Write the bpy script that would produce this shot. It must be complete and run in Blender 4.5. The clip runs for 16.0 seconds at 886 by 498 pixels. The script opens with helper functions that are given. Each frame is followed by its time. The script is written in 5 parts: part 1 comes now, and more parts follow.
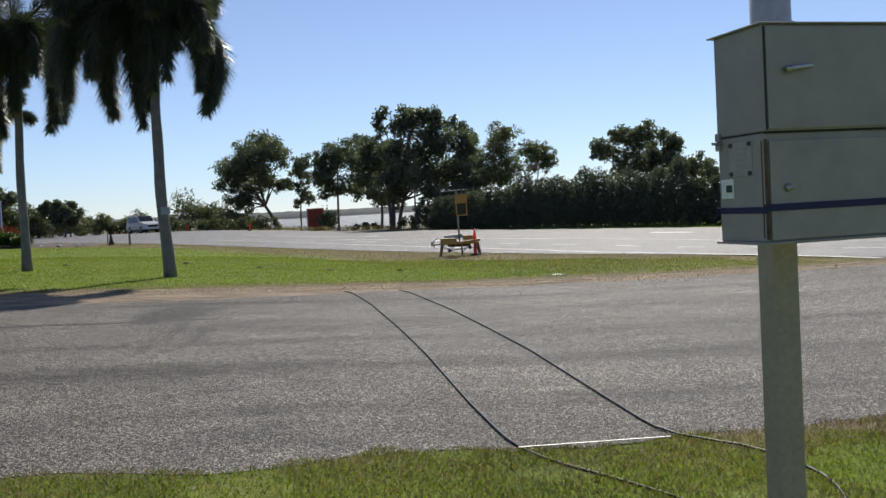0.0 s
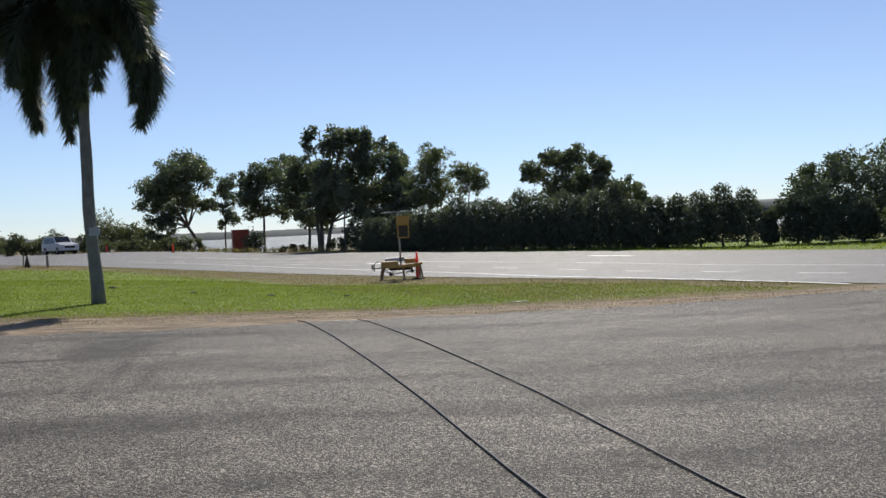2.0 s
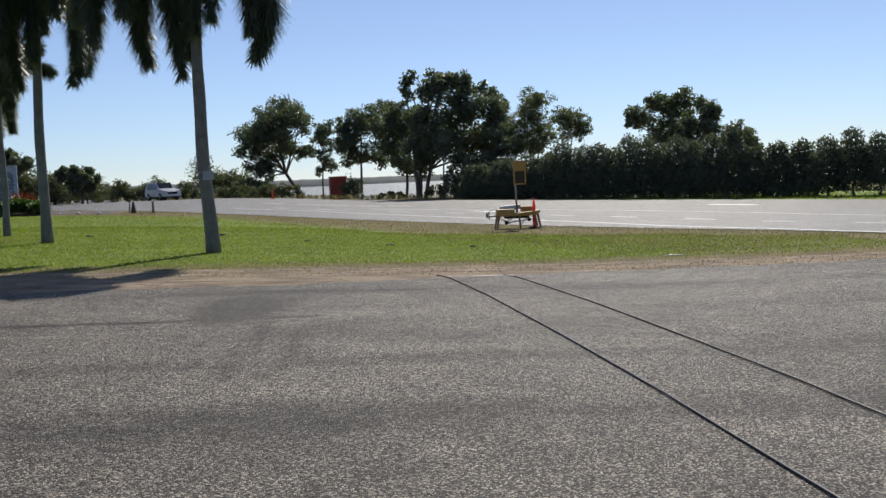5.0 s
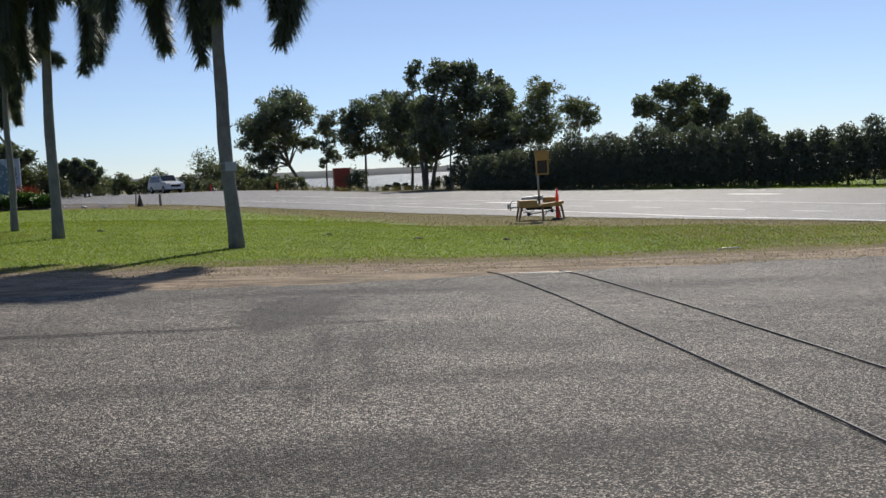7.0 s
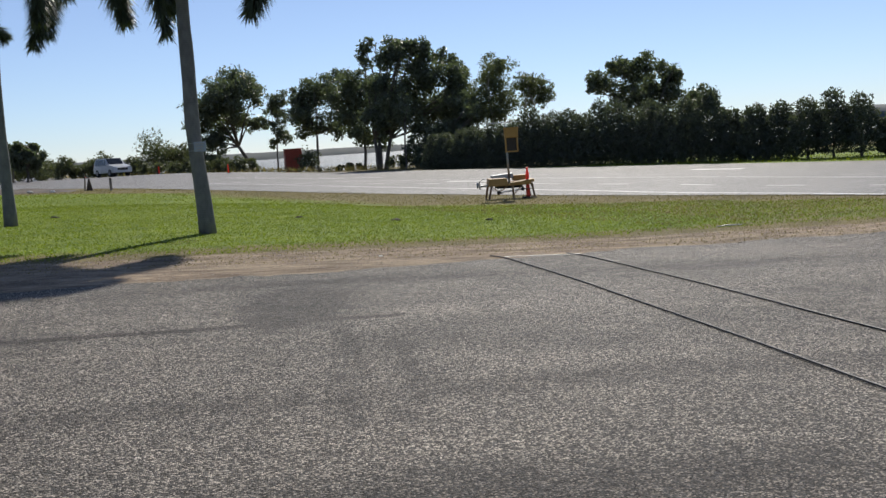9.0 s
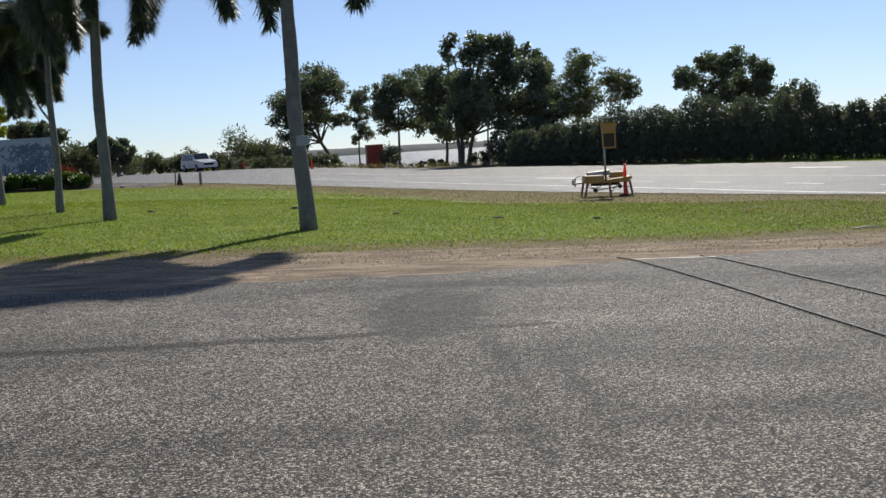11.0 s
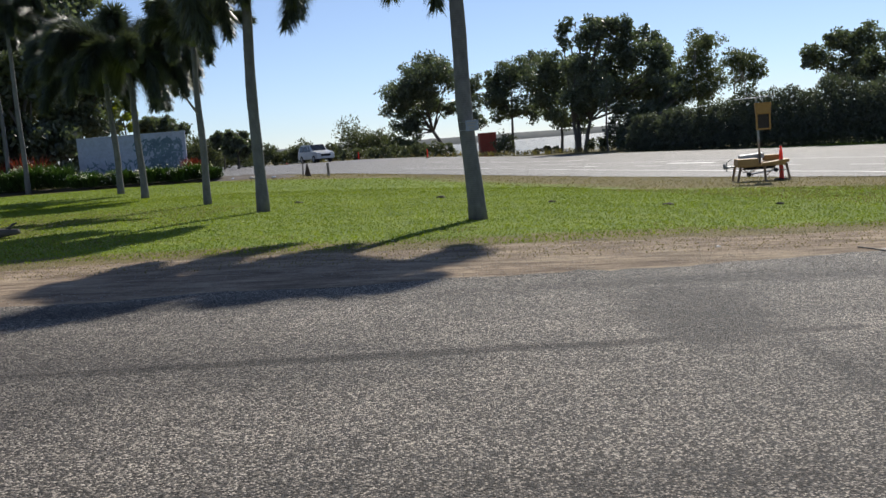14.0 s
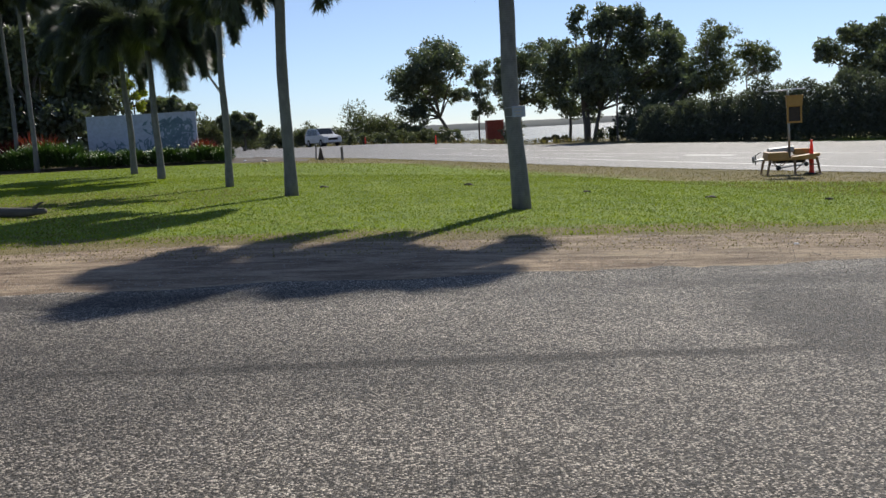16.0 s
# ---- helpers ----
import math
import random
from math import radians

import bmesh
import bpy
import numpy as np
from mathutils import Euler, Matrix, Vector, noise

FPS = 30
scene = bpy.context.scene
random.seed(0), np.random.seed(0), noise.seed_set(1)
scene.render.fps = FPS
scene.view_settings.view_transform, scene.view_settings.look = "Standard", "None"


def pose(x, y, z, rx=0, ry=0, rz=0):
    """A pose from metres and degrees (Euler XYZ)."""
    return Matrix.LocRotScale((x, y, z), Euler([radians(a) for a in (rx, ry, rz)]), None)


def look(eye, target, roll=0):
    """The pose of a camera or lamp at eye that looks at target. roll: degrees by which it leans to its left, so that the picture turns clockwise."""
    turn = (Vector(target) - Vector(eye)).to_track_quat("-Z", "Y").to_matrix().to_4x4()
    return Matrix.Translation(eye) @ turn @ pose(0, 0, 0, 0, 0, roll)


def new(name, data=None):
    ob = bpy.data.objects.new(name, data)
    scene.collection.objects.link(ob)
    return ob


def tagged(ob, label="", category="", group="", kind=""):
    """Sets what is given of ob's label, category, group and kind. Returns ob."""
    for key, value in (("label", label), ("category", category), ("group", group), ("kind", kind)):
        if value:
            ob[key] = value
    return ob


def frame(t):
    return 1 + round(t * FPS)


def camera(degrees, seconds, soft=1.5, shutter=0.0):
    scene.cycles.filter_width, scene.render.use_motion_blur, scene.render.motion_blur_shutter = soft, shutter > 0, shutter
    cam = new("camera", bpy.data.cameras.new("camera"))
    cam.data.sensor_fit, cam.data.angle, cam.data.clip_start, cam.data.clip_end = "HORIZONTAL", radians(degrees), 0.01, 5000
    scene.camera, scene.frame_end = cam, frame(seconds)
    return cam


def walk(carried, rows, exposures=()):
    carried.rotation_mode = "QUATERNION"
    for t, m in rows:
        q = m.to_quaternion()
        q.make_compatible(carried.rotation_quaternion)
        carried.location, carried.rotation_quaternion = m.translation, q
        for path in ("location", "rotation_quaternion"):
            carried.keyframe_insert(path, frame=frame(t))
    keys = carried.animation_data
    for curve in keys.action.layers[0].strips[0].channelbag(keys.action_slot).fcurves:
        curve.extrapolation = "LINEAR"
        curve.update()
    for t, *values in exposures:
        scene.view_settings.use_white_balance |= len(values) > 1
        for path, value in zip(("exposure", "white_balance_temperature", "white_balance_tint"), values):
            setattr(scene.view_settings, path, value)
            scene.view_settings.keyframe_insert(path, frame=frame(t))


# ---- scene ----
cam = camera(48.6, 16.0)
METRES, EYE, TILT, LEAN, TURN = 9.677, 1.5, -0.65, 0.0, -7.8
ROWS = [
    (0.0, 0.0, 0.0, 0.0, -0.1, -1.81, 3.04),
    (0.5, -0.0238, 0.0354, 0.0023, -1.49, -2.26, 2.93),
    (1.0, -0.0366, 0.0734, 0.0019, -1.56, -2.8, 2.71),
    (1.5, -0.0507, 0.1097, 0.0032, -3.54, -1.97, 2.92),
    (2.0, -0.0709, 0.1436, 0.0055, -4.6, -0.75, 2.78),
    (2.5, -0.0833, 0.1775, 0.0043, 0.48, 0.54, 3.86),
    (3.0, -0.0957, 0.2126, 0.0035, 0.72, -0.25, 3.52),
    (3.5, -0.1134, 0.2506, 0.0044, -3.5, -1.68, 2.38),
    (4.0, -0.1243, 0.2868, 0.0035, -1.41, -2.59, 2.68),
    (4.5, -0.1382, 0.3181, 0.0035, -0.02, -3.2, 2.07),
    (5.0, -0.1605, 0.3487, 0.0052, 0.67, -3.55, 2.57),
    (7.5, -0.2565, 0.4886, 0.0072, 0.41, -4.45, 3.07),
    (8.0, -0.2764, 0.514, 0.0074, -2.66, -5.28, 3.57),
    (10.5, -0.3468, 0.6239, 0.0099, -0.36, -5.47, 3.88),
    (11.0, -0.3653, 0.64, 0.009, 2.02, -5.35, 3.39),
    (11.5, -0.3909, 0.6503, 0.0101, 4.66, -5.26, 4.08),
    (12.0, -0.4103, 0.6665, 0.0095, 7.0, -4.93, 4.26),
    (12.5, -0.4295, 0.6821, 0.0112, 7.88, -5.01, 3.99),
    (13.0, -0.4557, 0.6929, 0.0122, 7.72, -4.83, 4.78),
    (13.5, -0.478, 0.7056, 0.0118, 7.98, -4.94, 5.22),
    (14.0, -0.4985, 0.7263, 0.0114, 8.01, -5.61, 4.4),
    (14.5, -0.516, 0.7394, 0.0114, 5.91, -6.07, 4.4),
    (15.0, -0.5382, 0.7504, 0.0129, 5.08, -6.35, 4.98),
    (15.5, -0.5588, 0.7604, 0.0121, 6.41, -7.15, 4.33),
    (16.0, -0.5809, 0.771, 0.015, 8.04, -6.38, 3.16),
]
walk(cam, [(t, pose(0, 0, EYE, TILT, LEAN, TURN) @ pose(METRES * x, METRES * y, METRES * z, 90 + pitch, roll, yaw)) for t, x, y, z, yaw, pitch, roll in ROWS],
     [(0.0, -0.10), (0.5, -0.36), (1.0, -0.20), (2.0, -0.12), (3.0, -0.14), (4.0, -0.22), (5.0, -0.18), (8.0, -0.16), (12.0, -0.10), (16.0, -0.06)])

# ---- world, sun, exposure ----
SUN_AZ, SUN_EL = 19.5, 41.0          # degrees clockwise from +y, degrees up
world = bpy.data.worlds.new("sky")
scene.world = world
world.use_nodes = True
wn, wl = world.node_tree.nodes, world.node_tree.links
sky = wn.new("ShaderNodeTexSky")
sky.sky_type, sky.sun_disc = "NISHITA", False
sky.sun_elevation, sky.sun_rotation = radians(SUN_EL), radians(SUN_AZ)
sky.altitude, sky.air_density, sky.dust_density, sky.ozone_density = 0, 0.85, 0.0, 7.0
clear_air = wn.new("ShaderNodeMix")
clear_air.data_type, clear_air.blend_type = "RGBA", "MULTIPLY"
clear_air.inputs[0].default_value, clear_air.inputs[7].default_value = 1.0, (1.0, 1.0, 1.065, 1)
haze = wn.new("ShaderNodeHueSaturation")
haze.inputs["Saturation"].default_value = 0.80
wl.new(sky.outputs[0], haze.inputs["Color"])
wl.new(haze.outputs[0], clear_air.inputs[6])
wl.new(clear_air.outputs[2], wn["Background"].inputs[0])
wn["Background"].inputs[1].default_value = 0.106
sun_data = bpy.data.lights.new("sun", "SUN")
sun_data.energy, sun_data.angle, sun_data.color = 5.4, radians(0.55), (1.0, 0.94, 0.84)
sun = new("sun", sun_data)
sun_way = Vector((math.sin(radians(SUN_AZ)) * math.cos(radians(SUN_EL)), math.cos(radians(SUN_AZ)) * math.cos(radians(SUN_EL)), math.sin(radians(SUN_EL))))
sun.matrix_world = look(sun_way * 60, (0, 0, 0))


# ---- materials ----
def nodes_of(name):
    m = bpy.data.materials.new(name)
    m.use_nodes = True
    nt = m.node_tree
    return m, nt, nt.nodes, nt.links, nt.nodes["Principled BSDF"]


def ramp(nt, fac, stops):
    r = nt.nodes.new("ShaderNodeValToRGB")
    el = r.color_ramp.elements
    el[0].position, el[0].color = stops[0][0], (*stops[0][1], 1)
    el[1].position, el[1].color = stops[-1][0], (*stops[-1][1], 1)
    for p, c in stops[1:-1]:
        e = el.new(p)
        e.color = (*c, 1)
    nt.links.new(fac, r.inputs[0])
    return r.outputs[0]


def noise_fac(nt, scale, detail=4, rough=0.6, vec=None, stretch=None):
    tc = nt.nodes.new("ShaderNodeNewGeometry").outputs["Position"] if vec is None else vec
    if stretch:
        mp = nt.nodes.new("ShaderNodeMapping")
        mp.inputs["Scale"].default_value = stretch
        nt.links.new(tc, mp.inputs["Vector"])
        tc = mp.outputs[0]
    n = nt.nodes.new("ShaderNodeTexNoise")
    n.inputs["Scale"].default_value, n.inputs["Detail"].default_value, n.inputs["Roughness"].default_value = scale, detail, rough
    nt.links.new(tc, n.inputs["Vector"])
    return n.outputs[0]


def mix(nt, fac, a, b, blend="MIX"):
    n = nt.nodes.new("ShaderNodeMix")
    n.data_type, n.blend_type = "RGBA", blend
    for sock, v in ((n.inputs[0], fac), (n.inputs[6], a), (n.inputs[7], b)):
        if isinstance(v, (int, float)):
            sock.default_value = v
        elif isinstance(v, tuple):
            sock.default_value = (*v, 1)
        else:
            nt.links.new(v, sock)
    return n.outputs[2]


def math_node(nt, op, a, b=0.0, c=0.0):
    n = nt.nodes.new("ShaderNodeMath")
    n.operation = op
    for sock, v in zip(n.inputs, (a, b, c)):
        if isinstance(v, (int, float)):
            sock.default_value = v
        else:
            nt.links.new(v, sock)
    return n.outputs[0]


def bump(nt, bsdf, height, strength, distance):
    b = nt.nodes.new("ShaderNodeBump")
    b.inputs["Strength"].default_value, b.inputs["Distance"].default_value = strength, distance
    nt.links.new(height, b.inputs["Height"])
    nt.links.new(b.outputs[0], bsdf.inputs["Normal"])


def surface(name, c1, c2, scale, rough=0.6, metal=0.0, bump_size=0.0, fine=8.0, stretch=None, wear=None):
    """Two-scale mottled surface: c1 to c2 by noise, a finer grain on top, an optional worn colour in patches."""
    m, nt, nd, lk, bs = nodes_of(name)
    vec = nd.new("ShaderNodeTexCoord").outputs["Object"]
    col = ramp(nt, noise_fac(nt, scale, 5, 0.6, vec, stretch), [(0.3, c1), (0.7, c2)])
    grain = noise_fac(nt, scale * fine, 3, 0.6, vec, stretch)
    col = mix(nt, 0.35, col, ramp(nt, grain, [(0.3, (0.55, 0.55, 0.55)), (0.7, (1.25, 1.25, 1.25))]), "MULTIPLY")
    if wear:
        col = mix(nt, ramp(nt, noise_fac(nt, scale * 1.7, 6, 0.7, vec), [(0.56, (0, 0, 0)), (0.66, (0.8, 0.8, 0.8))]), col, wear)
    lk.new(col, bs.inputs["Base Color"])
    lk.new(ramp(nt, grain, [(0.2, (rough * 0.85,) * 3), (0.8, (min(1, rough * 1.15),) * 3)]), bs.inputs["Roughness"])
    bs.inputs["Metallic"].default_value = metal
    if bump_size:
        bump(nt, bs, grain, 0.6, bump_size)
    return m


def foliage(name, dark, light, rough=0.45, through_light=0.25, spec=0.5):
    """Leaves: each leaf its own tone, a share of light passes through."""
    m, nt, nd, lk, bs = nodes_of(name)
    rnd = nd.new("ShaderNodeNewGeometry").outputs["Random Per Island"]
    col = ramp(nt, rnd, [(0.0, dark), (1.0, light)])
    col = mix(nt, 0.5, col, ramp(nt, noise_fac(nt, 0.6, 3), [(0.35, (0.6, 0.65, 0.6)), (0.7, (1.3, 1.25, 1.1))]), "MULTIPLY")
    lk.new(col, bs.inputs["Base Color"])
    bs.inputs["Roughness"].default_value = rough
    bs.inputs["Specular IOR Level"].default_value = spec
    tr = nd.new("ShaderNodeBsdfTranslucent")
    lk.new(mix(nt, 1.0, col, (1.2, 1.3, 0.65), "MULTIPLY"), tr.inputs[0])
    mx = nd.new("ShaderNodeMixShader")
    mx.inputs[0].default_value = through_light
    lk.new(bs.outputs[0], mx.inputs[1])
    lk.new(tr.outputs[0], mx.inputs[2])
    lk.new(mx.outputs[0], nd["Material Output"].inputs[0])
    return m


def ground_material():
    m, nt, nd, lk, bs = nodes_of("lawn_and_verge")
    fine = noise_fac(nt, 22, 5, 0.75)
    mid = noise_fac(nt, 1.3, 5, 0.65)
    broad = noise_fac(nt, 0.16, 4, 0.6)
    lush = ramp(nt, mid, [(0.3, (0.096, 0.146, 0.014)), (0.52, (0.145, 0.206, 0.020)), (0.72, (0.208, 0.246, 0.040))])
    dull = ramp(nt, mid, [(0.3, (0.110, 0.095, 0.036)), (0.7, (0.205, 0.165, 0.075))])
    dirt = ramp(nt, noise_fac(nt, 3.0, 6, 0.75, None, (0.35, 1.0, 1.0)), [(0.36, (0.130, 0.092, 0.068)), (0.50, (0.250, 0.190, 0.138)), (0.64, (0.410, 0.325, 0.238))])
    dry = nd.new("ShaderNodeAttribute")
    dry.attribute_name = "dry"
    bare = nd.new("ShaderNodeAttribute")
    bare.attribute_name = "bare"
    soft_dry = ramp(nt, math_node(nt, "ADD", dry.outputs["Fac"], math_node(nt, "MULTIPLY_ADD", mid, 0.9, -0.45)), [(0.3, (0, 0, 0)), (0.7, (1, 1, 1))])
    soft_bare = ramp(nt, math_node(nt, "ADD", bare.outputs["Fac"], math_node(nt, "MULTIPLY_ADD", noise_fac(nt, 2.2, 6, 0.75), 1.0, -0.5)), [(0.4, (0, 0, 0)), (0.62, (1, 1, 1))])
    col = mix(nt, soft_bare, mix(nt, soft_dry, lush, dull), dirt)
    col = mix(nt, 0.6, col, ramp(nt, fine, [(0.3, (0.55, 0.58, 0.5)), (0.7, (1.4, 1.35, 1.3))]), "MULTIPLY")
    col = mix(nt, 0.5, col, ramp(nt, broad, [(0.3, (0.72, 0.78, 0.75)), (0.7, (1.2, 1.15, 1.1))]), "MULTIPLY")
    lk.new(col, bs.inputs["Base Color"])
    bs.inputs["Roughness"].default_value = 0.9
    bs.inputs["Specular IOR Level"].default_value = 0.2
    bump(nt, bs, fine, 0.6, 0.04)
    return m


def seal_material(name, tones, chips, patch, gloss=0.62, tracks=()):
    """Chip seal: stones of several tones in bitumen, broad worn patches, darker wheel paths."""
    m, nt, nd, lk, bs = nodes_of(name)
    pos = nd.new("ShaderNodeNewGeometry").outputs["Position"]
    v = nd.new("ShaderNodeTexVoronoi")
    v.inputs["Scale"].default_value = chips
    lk.new(pos, v.inputs["Vector"])
    sep = nd.new("ShaderNodeSeparateColor")
    lk.new(v.outputs["Color"], sep.inputs[0])
    stone = ramp(nt, sep.outputs[0], [(0.0, tones[0]), (0.42, tones[1]), (0.68, tones[2]), (0.95, tones[3])])
    joint = ramp(nt, v.outputs["Distance"], [(0.25, (1, 1, 1)), (0.62, (0.42, 0.42, 0.43))])
    col = mix(nt, 0.9, stone, joint, "MULTIPLY")
    broad = noise_fac(nt, 0.33, 6, 0.65, pos, (0.45, 1.0, 1.0))
    col = mix(nt, 0.85, col, ramp(nt, broad, [(0.39, (patch[0],) * 3), (0.5, (1, 1, 1)), (0.62, (patch[1],) * 3)]), "MULTIPLY")
    col = mix(nt, 0.68, col, ramp(nt, noise_fac(nt, 2.6, 6, 0.75, pos, (0.6, 1.0, 1.0)), [(0.38, (0.70, 0.69, 0.69)), (0.62, (1.22, 1.2, 1.18))]), "MULTIPLY")
    wheel = nd.new("ShaderNodeAttribute")
    wheel.attribute_name = "wheel"
    grit = ramp(nt, math_node(nt, "ADD", wheel.outputs["Fac"], math_node(nt, "MULTIPLY_ADD", noise_fac(nt, 5, 5, 0.7), 0.7, -0.35)), [(0.08, (0, 0, 0)), (0.50, (0.92, 0.92, 0.92))])
    col = mix(nt, grit, col, (0.28, 0.265, 0.26), "MULTIPLY")
    lk.new(col, bs.inputs["Base Color"])
    lk.new(ramp(nt, sep.outputs[1], [(0.0, (gloss - 0.18,) * 3), (1.0, (gloss + 0.2,) * 3)]), bs.inputs["Roughness"])
    bs.inputs["Specular IOR Level"].default_value = 0.22
    tilt = math_node(nt, "ADD", math_node(nt, "MULTIPLY", v.outputs["Distance"], -1.0), math_node(nt, "MULTIPLY", sep.outputs[2], 0.5))
    bump(nt, bs, tilt, 0.7, 0.012)
    return m


def water_material():
    m, nt, nd, lk, bs = nodes_of("sea_water")
    bs.inputs["Base Color"].default_value = (0.055, 0.085, 0.10, 1)
    bs.inputs["Roughness"].default_value = 0.5
    bs.inputs["Specular IOR Level"].default_value = 0.9
    bs.inputs["IOR"].default_value = 1.33
    bump(nt, bs, noise_fac(nt, 0.35, 5, 0.65), 1.0, 2.0)
    return m


def trunk_material(name, c1, c2, ring):
    m, nt, nd, lk, bs = nodes_of(name)
    vec = nd.new("ShaderNodeTexCoord").outputs["Object"]
    col = ramp(nt, noise_fac(nt, 6, 6, 0.7, vec, (1, 1, 0.5)), [(0.3, c1), (0.7, c2)])
    w = nd.new("ShaderNodeTexWave")
    w.bands_direction, w.inputs["Scale"].default_value, w.inputs["Distortion"].default_value = "Z", ring, 3.0
    lk.new(vec, w.inputs["Vector"])
    col = mix(nt, 0.28, col, ramp(nt, w.outputs[0], [(0.1, (0.6, 0.6, 0.6)), (0.5, (1.1, 1.1, 1.1))]), "MULTIPLY")
    lk.new(col, bs.inputs["Base Color"])
    bs.inputs["Roughness"].default_value = 0.85
    bump(nt, bs, w.outputs[0], 0.2, 0.006)
    return m


def bark(name, c1, c2):
    return surface(name, c1, c2, 2.5, 0.9, 0, 0.03, 6, (1, 1, 0.25))


M_GROUND = ground_material()
M_DRIVE = seal_material("driveway_chip_seal", ((0.022, 0.020, 0.017), (0.074, 0.066, 0.055), (0.178, 0.158, 0.130), (0.70, 0.622, 0.512)), 100, (0.66, 1.28), 0.7)
M_ROAD = seal_material("highway_asphalt", ((0.145, 0.143, 0.141), (0.19, 0.187, 0.183), (0.235, 0.23, 0.225), (0.31, 0.30, 0.29)), 45, (0.85, 1.12), 0.62)
M_LINE = surface("road_paint", (0.72, 0.72, 0.70), (0.82, 0.82, 0.80), 3, 0.6, 0, 0.002, 9, None, (0.45, 0.44, 0.42))
M_WATER = water_material()
# Hill tones are shifted to blue-grey: distance haze painted into the colour.
M_HILL = surface("hazed_wooded_hills", (0.075, 0.092, 0.095), (0.115, 0.130, 0.128), 0.02, 0.95, 0, 0, 7)
M_FROND = foliage("palm_leaflets", (0.050, 0.062, 0.052), (0.115, 0.135, 0.100), 0.42, 0.24, 0.5)
M_RACHIS = surface("palm_rachis", (0.10, 0.12, 0.04), (0.20, 0.20, 0.08), 4, 0.5)
M_SHAFT = surface("palm_crownshaft", (0.09, 0.13, 0.05), (0.18, 0.20, 0.10), 3, 0.45, 0, 0.004)
M_PALM = trunk_material("palm_trunk_bark", (0.095, 0.092, 0.092), (0.20, 0.195, 0.19), 9)
M_GUM = foliage("broad_dark_leaves", (0.078, 0.096, 0.074), (0.150, 0.175, 0.128), 0.42, 0.46, 0.9)
M_FIG = foliage("dense_fig_leaves", (0.062, 0.080, 0.060), (0.120, 0.145, 0.098), 0.45, 0.35, 0.8)
M_FEATHER = foliage("feathery_olive_leaves", (0.100, 0.120, 0.068), (0.185, 0.200, 0.120), 0.5, 0.42, 0.7)
M_HEDGE = foliage("conifer_hedge_leaves", (0.066, 0.078, 0.068), (0.118, 0.134, 0.108), 0.6, 0.38, 0.45)
M_SCRUB = foliage("coastal_scrub_leaves", (0.066, 0.080, 0.050), (0.140, 0.150, 0.088), 0.5, 0.40, 0.6)
M_BED = foliage("garden_strap_leaves", (0.028, 0.060, 0.016), (0.085, 0.150, 0.040), 0.4, 0.25)
M_REDLEAF = foliage("red_cordyline_leaves", (0.10, 0.018, 0.016), (0.26, 0.05, 0.04), 0.4, 0.3)
M_YELLOW = foliage("yellow_green_leaves", (0.22, 0.26, 0.02), (0.45, 0.48, 0.05), 0.5, 0.35)
M_FLOWER = foliage("white_petals", (0.65, 0.65, 0.60), (0.85, 0.85, 0.80), 0.6, 0.3)
M_BLADE = foliage("lawn_blades", (0.118, 0.168, 0.013), (0.255, 0.295, 0.036), 0.6, 0.5, 0.12)
M_CLOVER = foliage("pale_clover_leaves", (0.20, 0.27, 0.06), (0.34, 0.40, 0.14), 0.6, 0.4, 0.2)
M_DRYBLADE = foliage("dry_grass_blades", (0.15, 0.122, 0.054), (0.36, 0.295, 0.15), 0.7, 0.3, 0.12)
M_BARK = bark("grey_bark", (0.075, 0.065, 0.055), (0.16, 0.145, 0.125))
M_PALEBARK = bark("pale_bark", (0.22, 0.20, 0.17), (0.42, 0.39, 0.34))
M_CAB = surface("grey_powder_coat", (0.290, 0.268, 0.245), (0.312, 0.288, 0.264), 1.2, 0.5, 0, 0.0, 5, None)
M_POST = surface("painted_cream_post", (0.30, 0.250, 0.190), (0.36, 0.305, 0.235), 3.0, 0.55, 0, 0.001, 14)
M_RUST = surface("rusty_edge", (0.05, 0.035, 0.028), (0.15, 0.085, 0.05), 14, 0.9, 0, 0.003)
M_SEALER = surface("black_rubber_gasket", (0.015, 0.015, 0.016), (0.03, 0.03, 0.03), 9, 0.7)
M_STRAP = surface("navy_webbing_strap", (0.012, 0.012, 0.055), (0.022, 0.022, 0.085), 30, 0.75, 0, 0.001)
M_CHROME = surface("scuffed_chrome", (0.36, 0.37, 0.39), (0.48, 0.48, 0.50), 10, 0.42, 1.0)
M_WHITE = surface("white_plastic", (0.70, 0.70, 0.68), (0.80, 0.80, 0.78), 4, 0.4, 0, 0)
M_PIPE = surface("grey_plastic_pipe", (0.40, 0.385, 0.40), (0.48, 0.465, 0.48), 4, 0.45)
M_STICKER = surface("grey_printed_plate", (0.31, 0.29, 0.27), (0.36, 0.34, 0.32), 12, 0.5)
M_INK = surface("dark_ink", (0.03, 0.03, 0.035), (0.06, 0.06, 0.065), 12, 0.6)
M_TUBE = surface("black_rubber_tube", (0.012, 0.012, 0.013), (0.03, 0.03, 0.03), 12, 0.55, 0, 0.001)
M_STRIP = surface("bare_aluminium_strip", (0.40, 0.39, 0.37), (0.58, 0.57, 0.54), 8, 0.45, 0.5, 0.001, 8, None, (0.30, 0.28, 0.24))
M_ORANGE = foliage("fluorescent_orange_plastic", (0.80, 0.085, 0.050), (0.86, 0.11, 0.075), 0.5, 0.4)
M_AMBER = surface("faded_yellow_paint", (0.37, 0.20, 0.042), (0.46, 0.26, 0.068), 4, 0.55, 0, 0.001, 8, None, (0.30, 0.17, 0.06))
